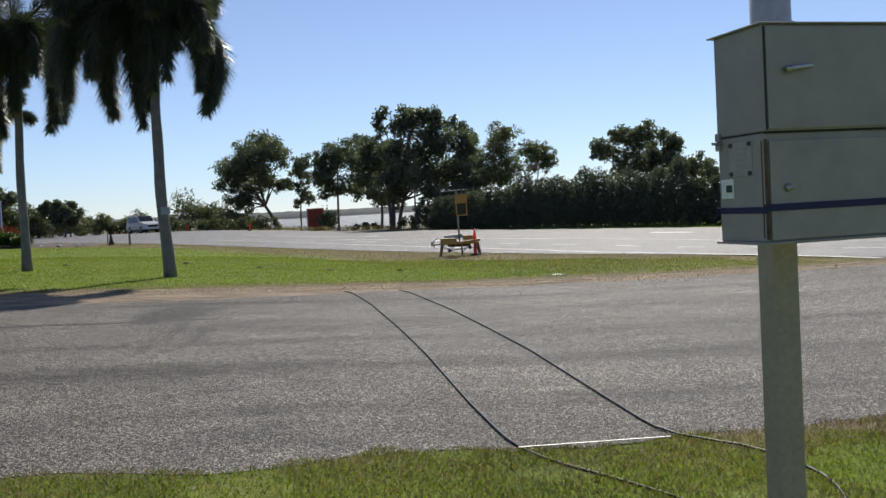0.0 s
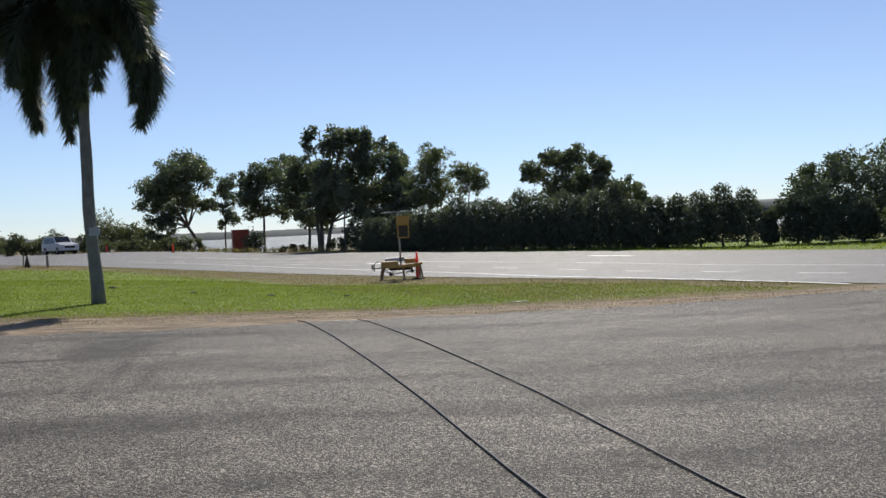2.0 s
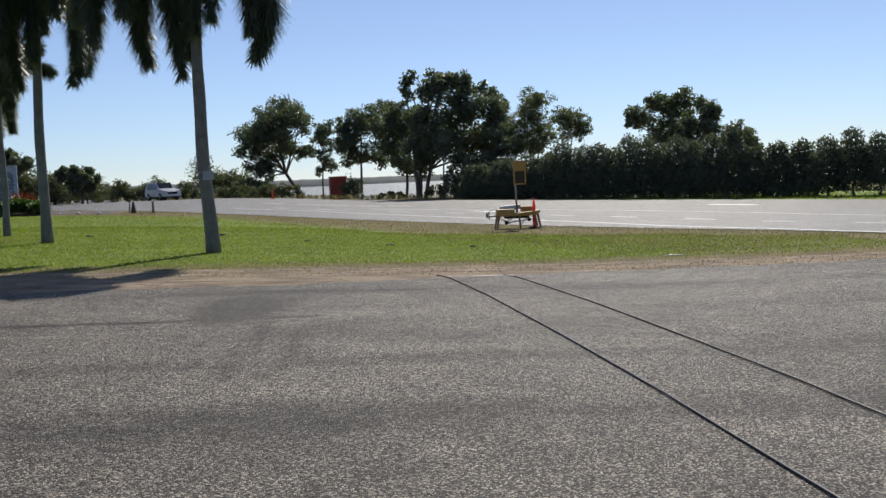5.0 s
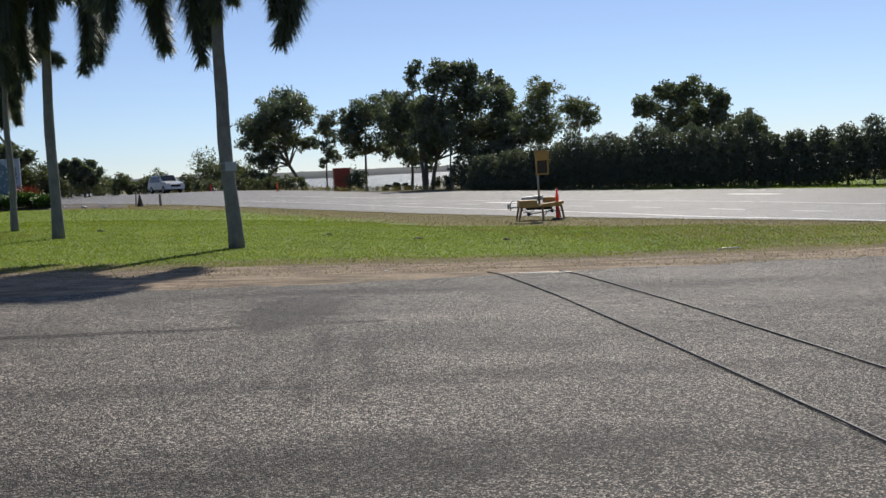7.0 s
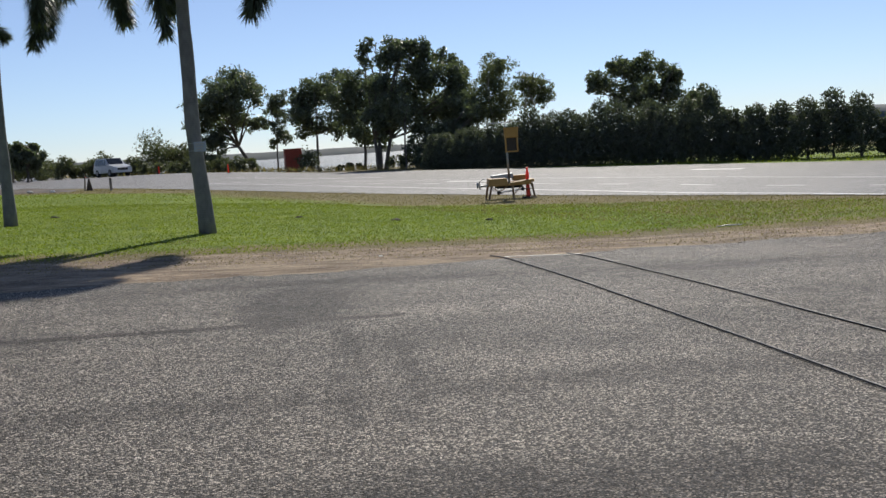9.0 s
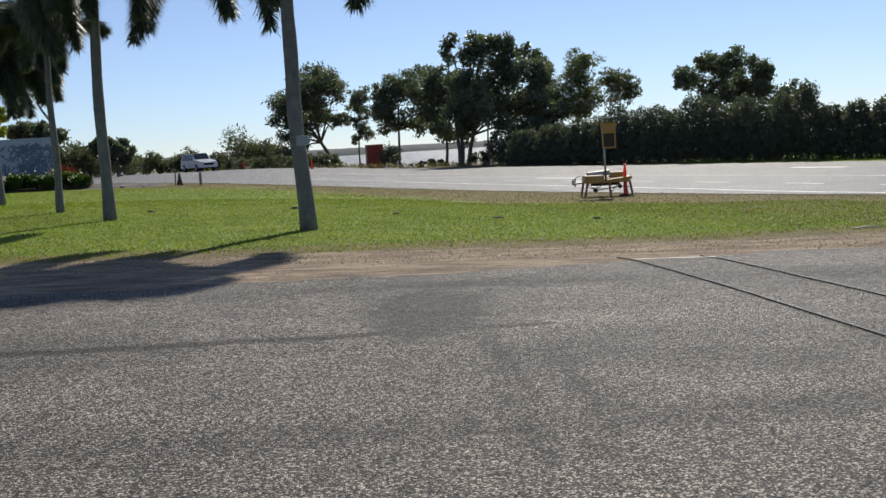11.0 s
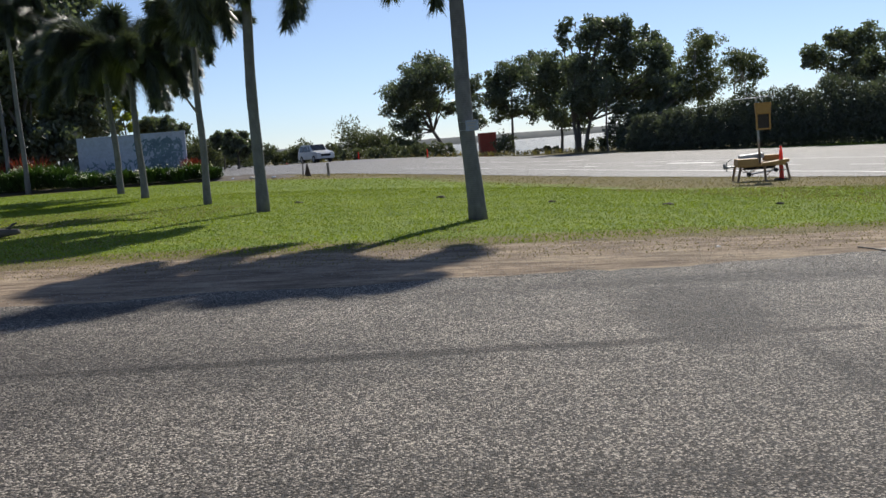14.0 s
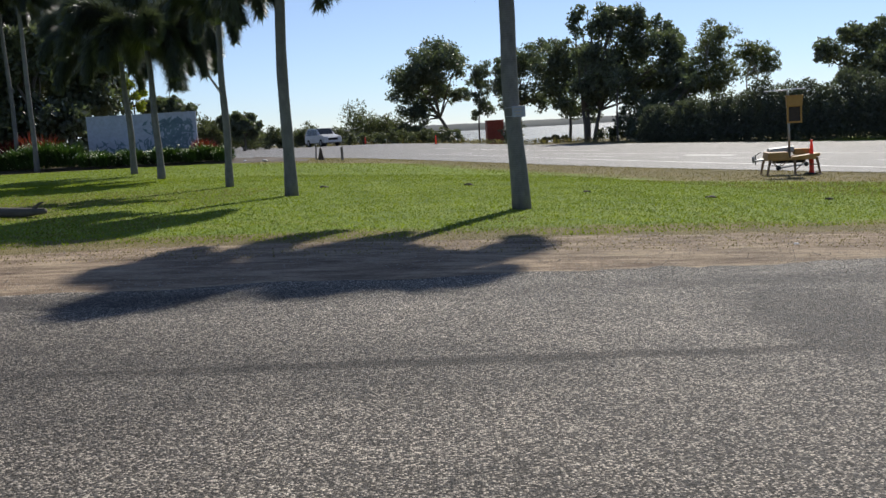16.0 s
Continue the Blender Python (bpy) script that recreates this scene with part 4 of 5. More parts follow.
# ---- meter cabinet on its post ----
def cabinet():
    gz = height(1.97, 3.93)
    root = thing("meter_cabinet", (1.97, 3.93, gz), "grey two-door meter cabinet strapped to a cream post", "cabinet", "", 8)
    part("post", box((0.122, 0.122, 1.45), (0, 0, 0.70), 0.012), M_POST, root, "cream painted square post")
    part("pipe", rod([(0.01, 0, 1.40), (0.01, 0, 2.55)], 0.084, 24), M_PIPE, root, "grey plastic pipe above the cabinet", True)
    part("pipe_collar", rod([(0.02, 0, 2.10 - gz), (0.02, 0, 2.105 - gz), (0.02, 0, 2.19 - gz), (0.02, 0, 2.195 - gz)], [0.084, 0.096, 0.096, 0.086], 24), M_PIPE, root, "", True)
    z0 = 1.305 - gz
    cx, cy, deep = 0.0, -0.33, 0.30
    lower = part("lower_box", box((0.75, deep, 0.402), (cx, cy, z0 + 0.201), 0.005), M_CAB, root, "grey steel box with dark rusty corner")
    upper = part("upper_box", box((0.75, deep + 0.02, 0.388), (cx, cy - 0.005, z0 + 0.601), 0.005), M_CAB, root)
    part("roof_flange", box((0.78, deep + 0.06, 0.006), (cx, cy, z0 + 0.798), 0.001), M_CAB, upper)
    part("base_flange", box((0.77, deep + 0.03, 0.010), (cx - 0.005, cy, z0 - 0.004), 0.003), M_CAB, lower)
    part("gasket", box((0.752, deep + 0.016, 0.004), (cx, cy - 0.006, z0 + 0.4045), 0.001), M_SEALER, root, "dark rubber joint between the boxes")
    for z in (0.16, 0.60):
        part("mount_bracket", box((0.20, 0.14, 0.04), (0, cy + deep / 2 + 0.062, z0 + z), 0.004), M_STEEL, root, "steel bracket to the post")
    # door leaves on the front, standing a little proud, with a dark seam behind the corner edge
    fy = cy - deep / 2
    part("door_seam", box((0.012, 0.012, 0.37), (cx - 0.366, fy - 0.001, z0 + 0.195), 0.002), M_RUST, lower, "rust-stained door edge")
    part("corner_rust", box((0.011, 0.010, 0.36), (cx - 0.371, fy + 0.010, z0 + 0.195), 0.003), M_RUST, lower, "rust streak down the corner")
    part("door", box((0.72, 0.012, 0.365), (cx + 0.006, fy - 0.004, z0 + 0.19), 0.0015), M_CAB, lower)
    part("door_seam", box((0.006, 0.012, 0.375), (cx - 0.367, fy - 0.013, z0 + 0.60), 0.002), M_SEALER, upper)
    part("door", box((0.73, 0.012, 0.37), (cx + 0.003, fy - 0.018, z0 + 0.60), 0.0015), M_CAB, upper)
    handle = part("handle", box((0.095, 0.014, 0.018), (cx - 0.235, fy - 0.05, z0 + 0.635), 0.005, pose(0, 0, 0, 0, -6, 0)), M_CHROME, upper, "chrome swing handle")
    part("handle_boss", rod([(cx - 0.285, fy - 0.028, z0 + 0.628), (cx - 0.285, fy - 0.06, z0 + 0.628)], 0.012, 14), M_CHROME, handle, "", True)
    part("lock", rod([(cx - 0.285, fy - 0.008, z0 + 0.20), (cx - 0.285, fy - 0.03, z0 + 0.20)], 0.014, 14), M_STEEL, lower, "dull steel key lock", True)
    # strap right round the lower box
    for size, at in (((0.776, 0.003, 0.026), (cx, fy - 0.014, z0 + 0.128)), ((0.003, deep + 0.016, 0.024), (cx - 0.3775, cy - 0.006, z0 + 0.120)), ((0.003, deep + 0.016, 0.026), (cx + 0.3775, cy - 0.006, z0 + 0.128)), ((0.776, 0.003, 0.026), (cx, cy + deep / 2 + 0.003, z0 + 0.120))):
        part("strap", box(size, at, 0.001), M_STRAP, root, "navy webbing strap")
    # notice plate, screws and sticker on the side
    sx = cx - 0.376
    plate = part("notice_plate", box((0.003, 0.15, 0.13), (sx, cy - 0.005, z0 + 0.315), 0.001), M_STICKER, lower, "grey notice plate with fine print")
    for k in range(4):
        part("print_line", box((0.002, 0.08 - 0.02 * (k % 2), 0.006), (sx - 0.0022, cy - 0.01, z0 + 0.355 - 0.022 * k), 0.0), M_CAB, plate)
    for dy in (-0.062, 0.062):
        for dz in (-0.055, 0.055):
            part("screw", rod([(sx - 0.001, cy - 0.005 + dy, z0 + 0.315 + dz), (sx - 0.008, cy - 0.005 + dy, z0 + 0.315 + dz)], 0.009, 10), M_INK, lower)
    st = part("sticker", box((0.003, 0.085, 0.075), (sx - 0.001, cy + 0.09, z0 + 0.205), 0.001), M_WHITE, lower, "white worn sticker")
    part("print_mark", box((0.002, 0.035, 0.028), (sx - 0.0035, cy + 0.075, z0 + 0.205), 0.004), M_INK, st)
    part("latch", box((0.035, 0.03, 0.012), (sx - 0.012, cy + 0.135, z0 + 0.385), 0.003), M_STEEL, upper)
    part("hinge_strip", box((0.012, 0.03, 0.07), (sx - 0.004, cy + 0.14, z0 + 0.39), 0.003), M_CAB, upper)
    return root


cabinet()


# ---- traffic counting tubes ----
def lay(points, lift):
    q = rail(points, 60)
    return [(x, y, height(x, y) + lift - 0.010 * smooth(0.0, 0.5, 5.8 - y) + 0.004 * noise.noise((x * 2, y * 2, 7))) for x, y in q]


def counter_tube(points, label):
    ob = part("counter_tube", rod(lay(points, 0.016), 0.0085, 8), M_TUBE, None, "", True)
    return tagged(ob, label, "rubber tube", "traffic counting tubes")


counter_tube([(0.62, 18.4), (0.74, 18.25), (0.94, 15.8), (1.08, 12.4), (1.14, 10.0), (1.15, 7.2), (1.19, 5.86), (1.32, 5.55), (1.58, 5.15), (1.80, 4.72), (1.95, 4.3), (1.97, 4.05)], "black rubber traffic tube lying across the driveway")
counter_tube([(1.64, 18.3), (1.77, 18.1), (2.06, 14.6), (2.16, 12.4), (2.24, 10.1), (2.22, 7.4), (2.22, 5.95), (2.62, 5.72), (2.72, 5.35), (2.74, 4.9), (2.55, 4.35), (2.06, 4.0)], "black rubber traffic tube running to the cabinet post")
for a, b in (((0.74, 18.08), (1.75, 18.06)), ((1.20, 5.84), (2.21, 5.93))):
    za, zb = height(*a), height(*b)
    ang = math.degrees(math.atan2(b[1] - a[1], b[0] - a[0]))
    ob = part("spacer_strip", box((math.dist(a, b), 0.020 if a[1] > 10 else 0.013, 0.006), (0, 0, 0), 0.0015), M_STRIP)
    ob.matrix_world = pose((a[0] + b[0]) / 2, (a[1] + b[1]) / 2, (za + zb) / 2 + 0.026, 0, -math.degrees(math.atan2(zb - za, math.dist(a, b))), ang)
    tagged(ob, "flat pale metal strip spacing the tubes", "metal strip", "tube spacers")


# ---- solar sign trailer and bollards ----
def sign_trailer(at, turn):
    root = thing("sign_trailer", (*at, height(*at)), "faded yellow solar sign trailer parked on the verge", "trailer", "", turn)
    for y in (-0.42, 0.42):
        part("chassis_rail", box((1.38, 0.05, 0.07), (0.01, y, 0.50), 0.01), M_AMBER, root)
    for x in (-0.71, 0.73):
        part("cross_beam", box((0.05, 0.89, 0.06), (x, 0, 0.50), 0.01), M_AMBER, root)
    part("deck", box((0.82, 0.92, 0.10), (0.40, 0, 0.56), 0.015, pose(0, 0, 0, 0, -6, 0)), M_AMBER, root, "sloping faded yellow mudguard deck")
    part("battery_box", box((0.66, 0.72, 0.25), (-0.42, -0.08, 0.60), 0.02, None, None, (0.92, 0.92)), M_AMBER, root, "faded yellow battery box")
    part("tool_box", box((0.74, 0.34, 0.17), (-0.20, 0.22, 0.76), 0.015, pose(0, 0, 0, 0, -4, 0)), M_STEEL, root, "grey metal lid box")
    part("rear_box", box((0.52, 0.34, 0.18), (0.44, 0.22, 0.70), 0.015), M_AMBER, root)
    part("drawbar", rod([(-0.70, 0, 0.50), (-1.00, 0, 0.48), (-1.10, 0, 0.47)], [0.035, 0.03, 0.03], 8), M_STEEL, root)
    part("coupling", rod([(-1.08, 0, 0.42), (-1.08, 0, 0.56), (-1.08, 0, 0.62)], [0.03, 0.045, 0.025], 10), M_STEEL, root)
    part("jockey_stand", rod([(-1.00, 0.05, 0.66), (-1.00, 0.05, 0.36)], 0.022, 8), M_STEEL, root)
    for x, y, dx in ((-0.66, -0.42, -0.10), (-0.66, 0.42, -0.10), (0.72, -0.42, 0.09), (0.72, 0.42, 0.09), (0.06, -0.42, 0.02)):
        leg = part("leg", rod([(x, y, 0.50), (x + dx, y, 0.03)], [0.042, 0.032], 8), M_LEG, root, "worn brown support leg")
        part("foot_pad", box((0.13, 0.13, 0.02), (x + dx, y, 0.012), 0.004), M_TIMBER, leg)
    for a, b in (((-0.66, -0.40, 0.46), (-0.30, -0.38, 0.20)), ((-0.10, -0.40, 0.46), (-0.42, -0.38, 0.24)), ((0.06, -0.40, 0.12), (0.40, -0.38, 0.46)), ((0.72, -0.40, 0.30), (0.40, -0.38, 0.33))):
        part("brace", rod([a, b], 0.016, 7), M_LEG, root, "thin brown bracing rod")
    part("wind_handle", rod([(-0.96, 0.05, 0.66), (-0.90, -0.02, 0.72), (-0.84, -0.02, 0.72)], 0.014, 7), M_STEEL, root)
    part("cable_loop", rod([(-0.70, -0.44, 0.44), (-0.60, -0.46, 0.32), (-0.42, -0.46, 0.30), (-0.30, -0.44, 0.42)], 0.012, 6), M_TUBE, root, "black cable loop")
    axle = part("axle", rod([(-0.42, -0.40, 0.24), (0.40, -0.40, 0.33)], 0.02, 8), M_STEEL, root)
    for x, z in ((-0.42, 0.24), (0.40, 0.33)):
        part("hub", rod([(x, -0.45, z), (x, -0.36, z)], 0.065, 14), M_TYRE, axle, "black hub", True)
    # plain near-black block that fills the dark space below the deck
    part("under_block", box((0.90, 0.46, 0.12), (0.0, 0.05, 0.43), 0.02), M_TYRE, root, "dark block filling the space below the deck")
    part("mast", rod([(0.02, 0, 0.52), (-0.02, 0, 2.45)], 0.036, 12), M_STEEL, root, "grey steel mast", True)
    head = part("sign_head", box((0.45, 0.16, 0.34), (0.16, -0.06, 2.26), 0.012, None, None, (1.12, 1.0)), M_AMBER, root, "yellow sign housing")
    for size, pos in (((0.05, 0.07, 0.56), (-0.04, -0.06, 1.86)), ((0.05, 0.07, 0.56), (0.36, -0.06, 1.86)), ((0.35, 0.07, 0.05), (0.16, -0.06, 1.61)), ((0.35, 0.07, 0.05), (0.16, -0.06, 2.10))):
        part("screen_frame", box(size, pos, 0.008), M_AMBER, head, "yellow painted frame bar")
    part("screen", box((0.36, 0.05, 0.47), (0.16, -0.045, 1.855), 0.004), M_SCREEN, head, "dark unlit display panel")
    part("bracket", box((0.10, 0.10, 0.10), (-0.01, 0, 2.10), 0.01), M_STEEL, root)
    panel = part("solar_panel", box((1.06, 0.80, 0.030), (-0.10, 0, 2.60), 0.004, pose(0, 0, 0, 1, -2, 0)), M_STEEL, root, "tilted solar panel with pale metal frame")
    part("cell_sheet", box((1.00, 0.74, 0.006), (-0.10, 0, 2.618), 0.001, pose(0, 0, 0, 1, -2, 0)), M_SOLAR, panel, "dark solar cells")
    part("tilt_post", rod([(-0.02, 0, 2.42), (-0.03, 0, 2.58)], 0.03, 8), M_STEEL, root)
    return root


sign_trailer((5.95, 38.6), -5)


def bollard(at, tall, label):
    root = thing("traffic_bollard", (*at, height(*at) + (0.02 if at[1] > 60 else 0)), label, "bollard", "orange bollards")
    part("post", rod([(0, 0, 0.05), (0, 0, 0.10), (0, 0, tall * 0.80), (0, 0, tall * 0.86), (0, 0, tall * 0.90), (0, 0, tall)], [0.080, 0.070, 0.055, 0.048, 0.034, 0.030], 14), M_ORANGE, root, "", True)
    part("handle", rod([(-0.04, 0, tall), (0.04, 0, tall)], 0.020, 8), M_ORANGE, root)
    part("base", box((0.40, 0.40, 0.06), (0, 0, 0.03), 0.02, None, None, (0.8, 0.8)), M_TYRE, root, "black rubber base")
    return root


bollard((6.55, 38.35), 1.04, "orange plastic bollard standing behind the sign trailer")
bollard((-5.6, 98.6), 0.80, "orange bollard at the far road edge")
bollard((-13.2, 112.5), 0.8, "orange bollard far along the highway")
bollard((-27.0, 150.0), 1.2, "orange bollard far along the highway")

# ---- red box by the shore ----
bx, by = 1.1, 124.8
red = thing("red_container", (bx, by, height(bx, by)), "weathered red steel box beside the shore", "container", "", 4)
part("body", box((1.95, 2.2, 2.75), (0, 0, 1.42), 0.05), M_REDBOX, red)
for k in range(7):
    part("rib", box((0.10, 0.05, 2.5), (-0.84 + 0.28 * k, -1.115, 1.42), 0.012), M_REDBOX, red)
part("roof_lip", box((2.05, 2.3, 0.08), (0, 0, 2.82), 0.02), M_REDBOX, red)

# ---- sign plate on the palm ----
sp = thing("palm_sign", (-3.40, 24.40, height(-3.37, 24.6) + 1.62), "small pale blue notice fixed to the palm trunk", "sign", "", 4)
part("plate", box((0.22, 0.012, 0.18), (0.04, 0, 0), 0.004), M_SIGNPLATE, sp)
for k in range(3):
    part("print_bar", box((0.16 - 0.03 * k, 0.004, 0.022), (0.03, -0.008, 0.05 - 0.05 * k), 0.0), M_STICKER, sp)
for dz in (-0.07, 0.07):
    part("fixing_band", rod([(0.14 * math.cos(a) - 0.03, 0.20 + 0.150 * math.sin(a), dz) for a in [2 * math.pi * i / 18 for i in range(19)]], 0.006, 5), M_STEEL, sp)

# ---- broken stub on the third palm ----
stub = thing("dead_branch", (-10.39, 33.85, height(-10.3, 33.9) + 2.55), "dry broken stub sticking out of the palm trunk", "branch")
part("stick", rod([(0.10, 0, -0.18), (-0.12, -0.02, 0.18), (-0.26, -0.02, 0.42)], [0.035, 0.03, 0.016], 7), M_TIMBER, stub)

# ---- painted wall and garden bed ----
wz = height(-22, 63)
mural = thing("painted_wall", (-21.5, 63.2, wz), "white wall panel painted with blue-green foliage", "wall", "", 2)
part("panel", box((6.06, 0.12, 2.78), (0, 0, 1.38), 0.02), M_WALL, mural)
part("capping", box((6.1, 0.18, 0.05), (0, 0, 2.79), 0.01), M_WALL, mural)
mr = np.random.default_rng(77)
mv, mf = [], []
for i in range(520):
    right = mr.random() < 0.72
    x = float(np.clip(mr.normal(1.75, 0.65), 0.2, 2.75)) if right else float(mr.uniform(-2.7, 1.2))
    z = float(mr.uniform(0.3, 2.45)) if right else float(0.3 + 1.1 * mr.random() ** 2)
    a, ln, w = mr.uniform(0, 6.28), mr.uniform(0.10, 0.28), mr.uniform(0.035, 0.085)
    c, s2 = math.cos(a), math.sin(a)
    n0 = len(mv)
    y = -0.0655 - 0.0004 * (i % 9)
    mv += [(x - c * ln, y, z - s2 * ln), (x + s2 * w, y, z - c * w), (x + c * ln, y, z + s2 * ln), (x - s2 * w, y, z + c * w)]
    mf.append((n0, n0 + 1, n0 + 2, n0 + 3))
raw("painted_foliage", mv, mf, M_MURAL, mural, "flat painted teal leaf shapes")

bed = raw("garden_bed", [], [], M_MULCH)
bpts = rail([(-40, 62.5), (-30, 60.4), (-24, 59.0), (-19, 57.9), (-15.2, 57.2)], 50)
bv = []
for i, (x, y) in enumerate(bpts):
    for k, (dy, dz) in enumerate(((0, 0.0), (0.5, 0.10), (2.2, 0.14), (4.4, 0.0))):
        bv.append((x, y + dy + 0.15 * math.sin(i * 0.9 + k), height(x, y + dy) + dz + 0.012))
bed.data.clear_geometry()
bed.data.from_pydata(bv, [], [(4 * i + k, 4 * i + 4 + k, 4 * i + 5 + k, 4 * i + 1 + k) for i in range(49) for k in range(3)])
tagged(bed, "raised garden bed of dark mulch along the lawn", "garden bed", "", "structure")


def shrub(at, wide, tall, leaf, seed, label, flowers=0, spiky=True, count=900):
    rng = np.random.default_rng(seed)
    root = thing("garden_shrub", (*at, height(*at) + 0.08), label, "shrub", "garden bed planting")
    if spiky:
        n = count
        a, r = rng.random(n) * 6.283, wide * rng.random(n) ** 0.6
        foot = np.stack([r * 0.7 * np.cos(a), r * 0.7 * np.sin(a), rng.random(n) * tall * 0.45], 1)
        a2 = a + rng.normal(size=n) * 0.7
        ln = tall * (0.35 + 0.4 * rng.random(n))
        lean = 0.25 + 0.7 * rng.random(n)
        tip = foot + np.stack([ln * lean * np.cos(a2), ln * lean * np.sin(a2), ln * (1.1 - lean * 0.5)], 1)
        sidev = np.stack([-np.sin(a2), np.cos(a2), 0 * a2], 1) * (0.022 + 0.02 * rng.random(n))[:, None]
        mid = (foot + tip) / 2 + np.array([0, 0, 1]) * ln[:, None] * 0.16
        v = np.stack([foot, mid - sidev, tip, mid + sidev], 1).reshape(-1, 3)
        f = np.arange(4 * n).reshape(n, 4)
    else:
        v, f = leaves([(0, 0, tall * 0.5, wide, tall * 0.5)], count, 0.07, rng, 0, 0.5, 0.4)
    raw("foliage", v, f, leaf, root)
    part("stems", rod([(0, 0, -0.1), (0.02, 0, tall * 0.3), (0.05, 0.02, tall * 0.55)], [0.04, 0.03, 0.015], 6), M_BARK, root)
    if flowers:
        v, f = leaves([(0, -0.1, tall * 0.62, wide * 0.95, tall * 0.45)], flowers * 5, 0.045, rng, 0, 0.7, 0.85)
        raw("blossom", v, f, M_FLOWER, root, "white blossoms")
    return root


for i in range(15):
    t = i / 14
    x, y = -23.4 + 7.6 * t, 58.9 - 1.4 * t + 0.5 * math.sin(i * 2.1) + 0.5
    shrub((x, y), 0.62, 0.78 + 0.12 * math.sin(i * 1.7), M_BED, 300 + i, "low green strap-leaved shrub with white flowers", 9)
for i, (x, y, w, t) in enumerate(((-24.6, 60.0, 1.0, 1.35), (-25.9, 60.2, 1.1, 1.5), (-27.2, 60.6, 1.0, 1.25), (-28.6, 61.0, 0.9, 1.0), (-30.2, 61.4, 1.0, 1.0))):
    shrub((x, y), w, t, M_BED, 330 + i, "rounded green shrub with pale flowers in the bed", 12, True, 1300)
for i, (x, y, t) in enumerate(((-26.4, 62.0, 1.9), (-27.6, 62.3, 2.0), (-28.8, 62.6, 1.7), (-18.0, 62.3, 1.25), (-17.3, 61.4, 0.9))):
    shrub((x, y), 0.6, t, M_REDLEAF, 350 + i, "red-leaved cordyline in the garden bed", 0, True, 420)

# ---- posts, soil mound and log at the lawn's far corner ----
for i, (x, y, t, w) in enumerate(((-11.1, 57.0, 0.75, 0.035), (-9.65, 55.6, 0.62, 0.06), (-16.4, 61.0, 0.8, 0.03), (-17.3, 61.4, 0.8, 0.03))):
    p = part("marker_post", box((w * 2, w * 2, t + 0.2), (0, 0, t / 2 - 0.1), 0.012, None, None, (0.85, 0.85)), M_TIMBER)
    p.matrix_world = pose(x, y, height(x, y), 2 * math.sin(i), 3 * math.cos(i * 2), 20 * i)
    tagged(p, "short weathered timber marker post at the lawn edge", "post", "marker posts")
cone = thing("marker_cone", (-10.75, 56.2, height(-10.75, 56.2)), "dark weathered marker cone beside the posts", "cone")
part("cone_body", rod([(0, 0, 0.03), (0, 0, 0.55), (0, 0, 0.6)], [0.15, 0.045, 0.03], 12), M_SOIL, cone, "", True)
part("base", box((0.36, 0.36, 0.04), (0, 0, 0.02), 0.01), M_TYRE, cone)

mound_v, mound_f, mw = [], [], 15
for j in range(40):
    for k in range(mw):
        u, w2 = j / 39, k / (mw - 1)
        x, y = -17.2 + 6.0 * u, 58.6 - 3.4 * u + 3.4 * (w2 - 0.3)
        hgt = 0.24 * math.sin(math.pi * u) ** 0.6 * math.sin(math.pi * w2) * (0.85 + 0.6 * noise.noise((x * 0.8, y * 0.8, 2)) + 0.3 * noise.noise((x * 3, y * 3, 5)))
        mound_v.append((x, y, height(x, y) - 0.02 + max(0, hgt)))
mound_f = [(j * mw + k, j * mw + k + 1, (j + 1) * mw + k + 1, (j + 1) * mw + k) for j in range(39) for k in range(mw - 1)]
tagged(raw("soil_mound", mound_v, mound_f, M_SOIL, None, "", True), "low heap of bare soil beside the road", "soil heap")
for i, (x, y, s) in enumerate(((-13.4, 55.6, 0.10), (-12.2, 54.9, 0.08), (-14.6, 56.8, 0.07))):
    bm = bmesh.new()
    bmesh.ops.create_icosphere(bm, subdivisions=2, radius=s)
    for v in bm.verts:
        v.co = Vector((v.co.x * 1.6, v.co.y, v.co.z * 0.55)) * (1 + 0.3 * noise.noise(v.co * 9 + Vector((i, 0, 0))))
    o = part("pale_rock", bm, M_STRIP if i == 0 else M_WALL, None, "", False)
    o.matrix_world = pose(x, y, height(x, y) + 0.06 + s * 0.2, 0, 0, 30 * i)
    tagged(o, "pale broken rock on the soil heap", "rock", "pale rocks")

log = thing("fallen_log", (-12.25, 25.6, height(-12.25, 25.6)), "dark grey weathered log lying on the lawn", "log", "", -22)
part("log_body", rod([(-1.3, 0, 0.08), (-0.6, 0.02, 0.10), (0.1, 0, 0.09), (0.62, -0.03, 0.11)], [0.10, 0.095, 0.085, 0.05], 10), M_LOG, log, "", True)
part("twig", rod([(0.30, 0, 0.13), (0.50, -0.03, 0.24), (0.62, -0.05, 0.27)], [0.035, 0.025, 0.012], 6), M_LOG, log)


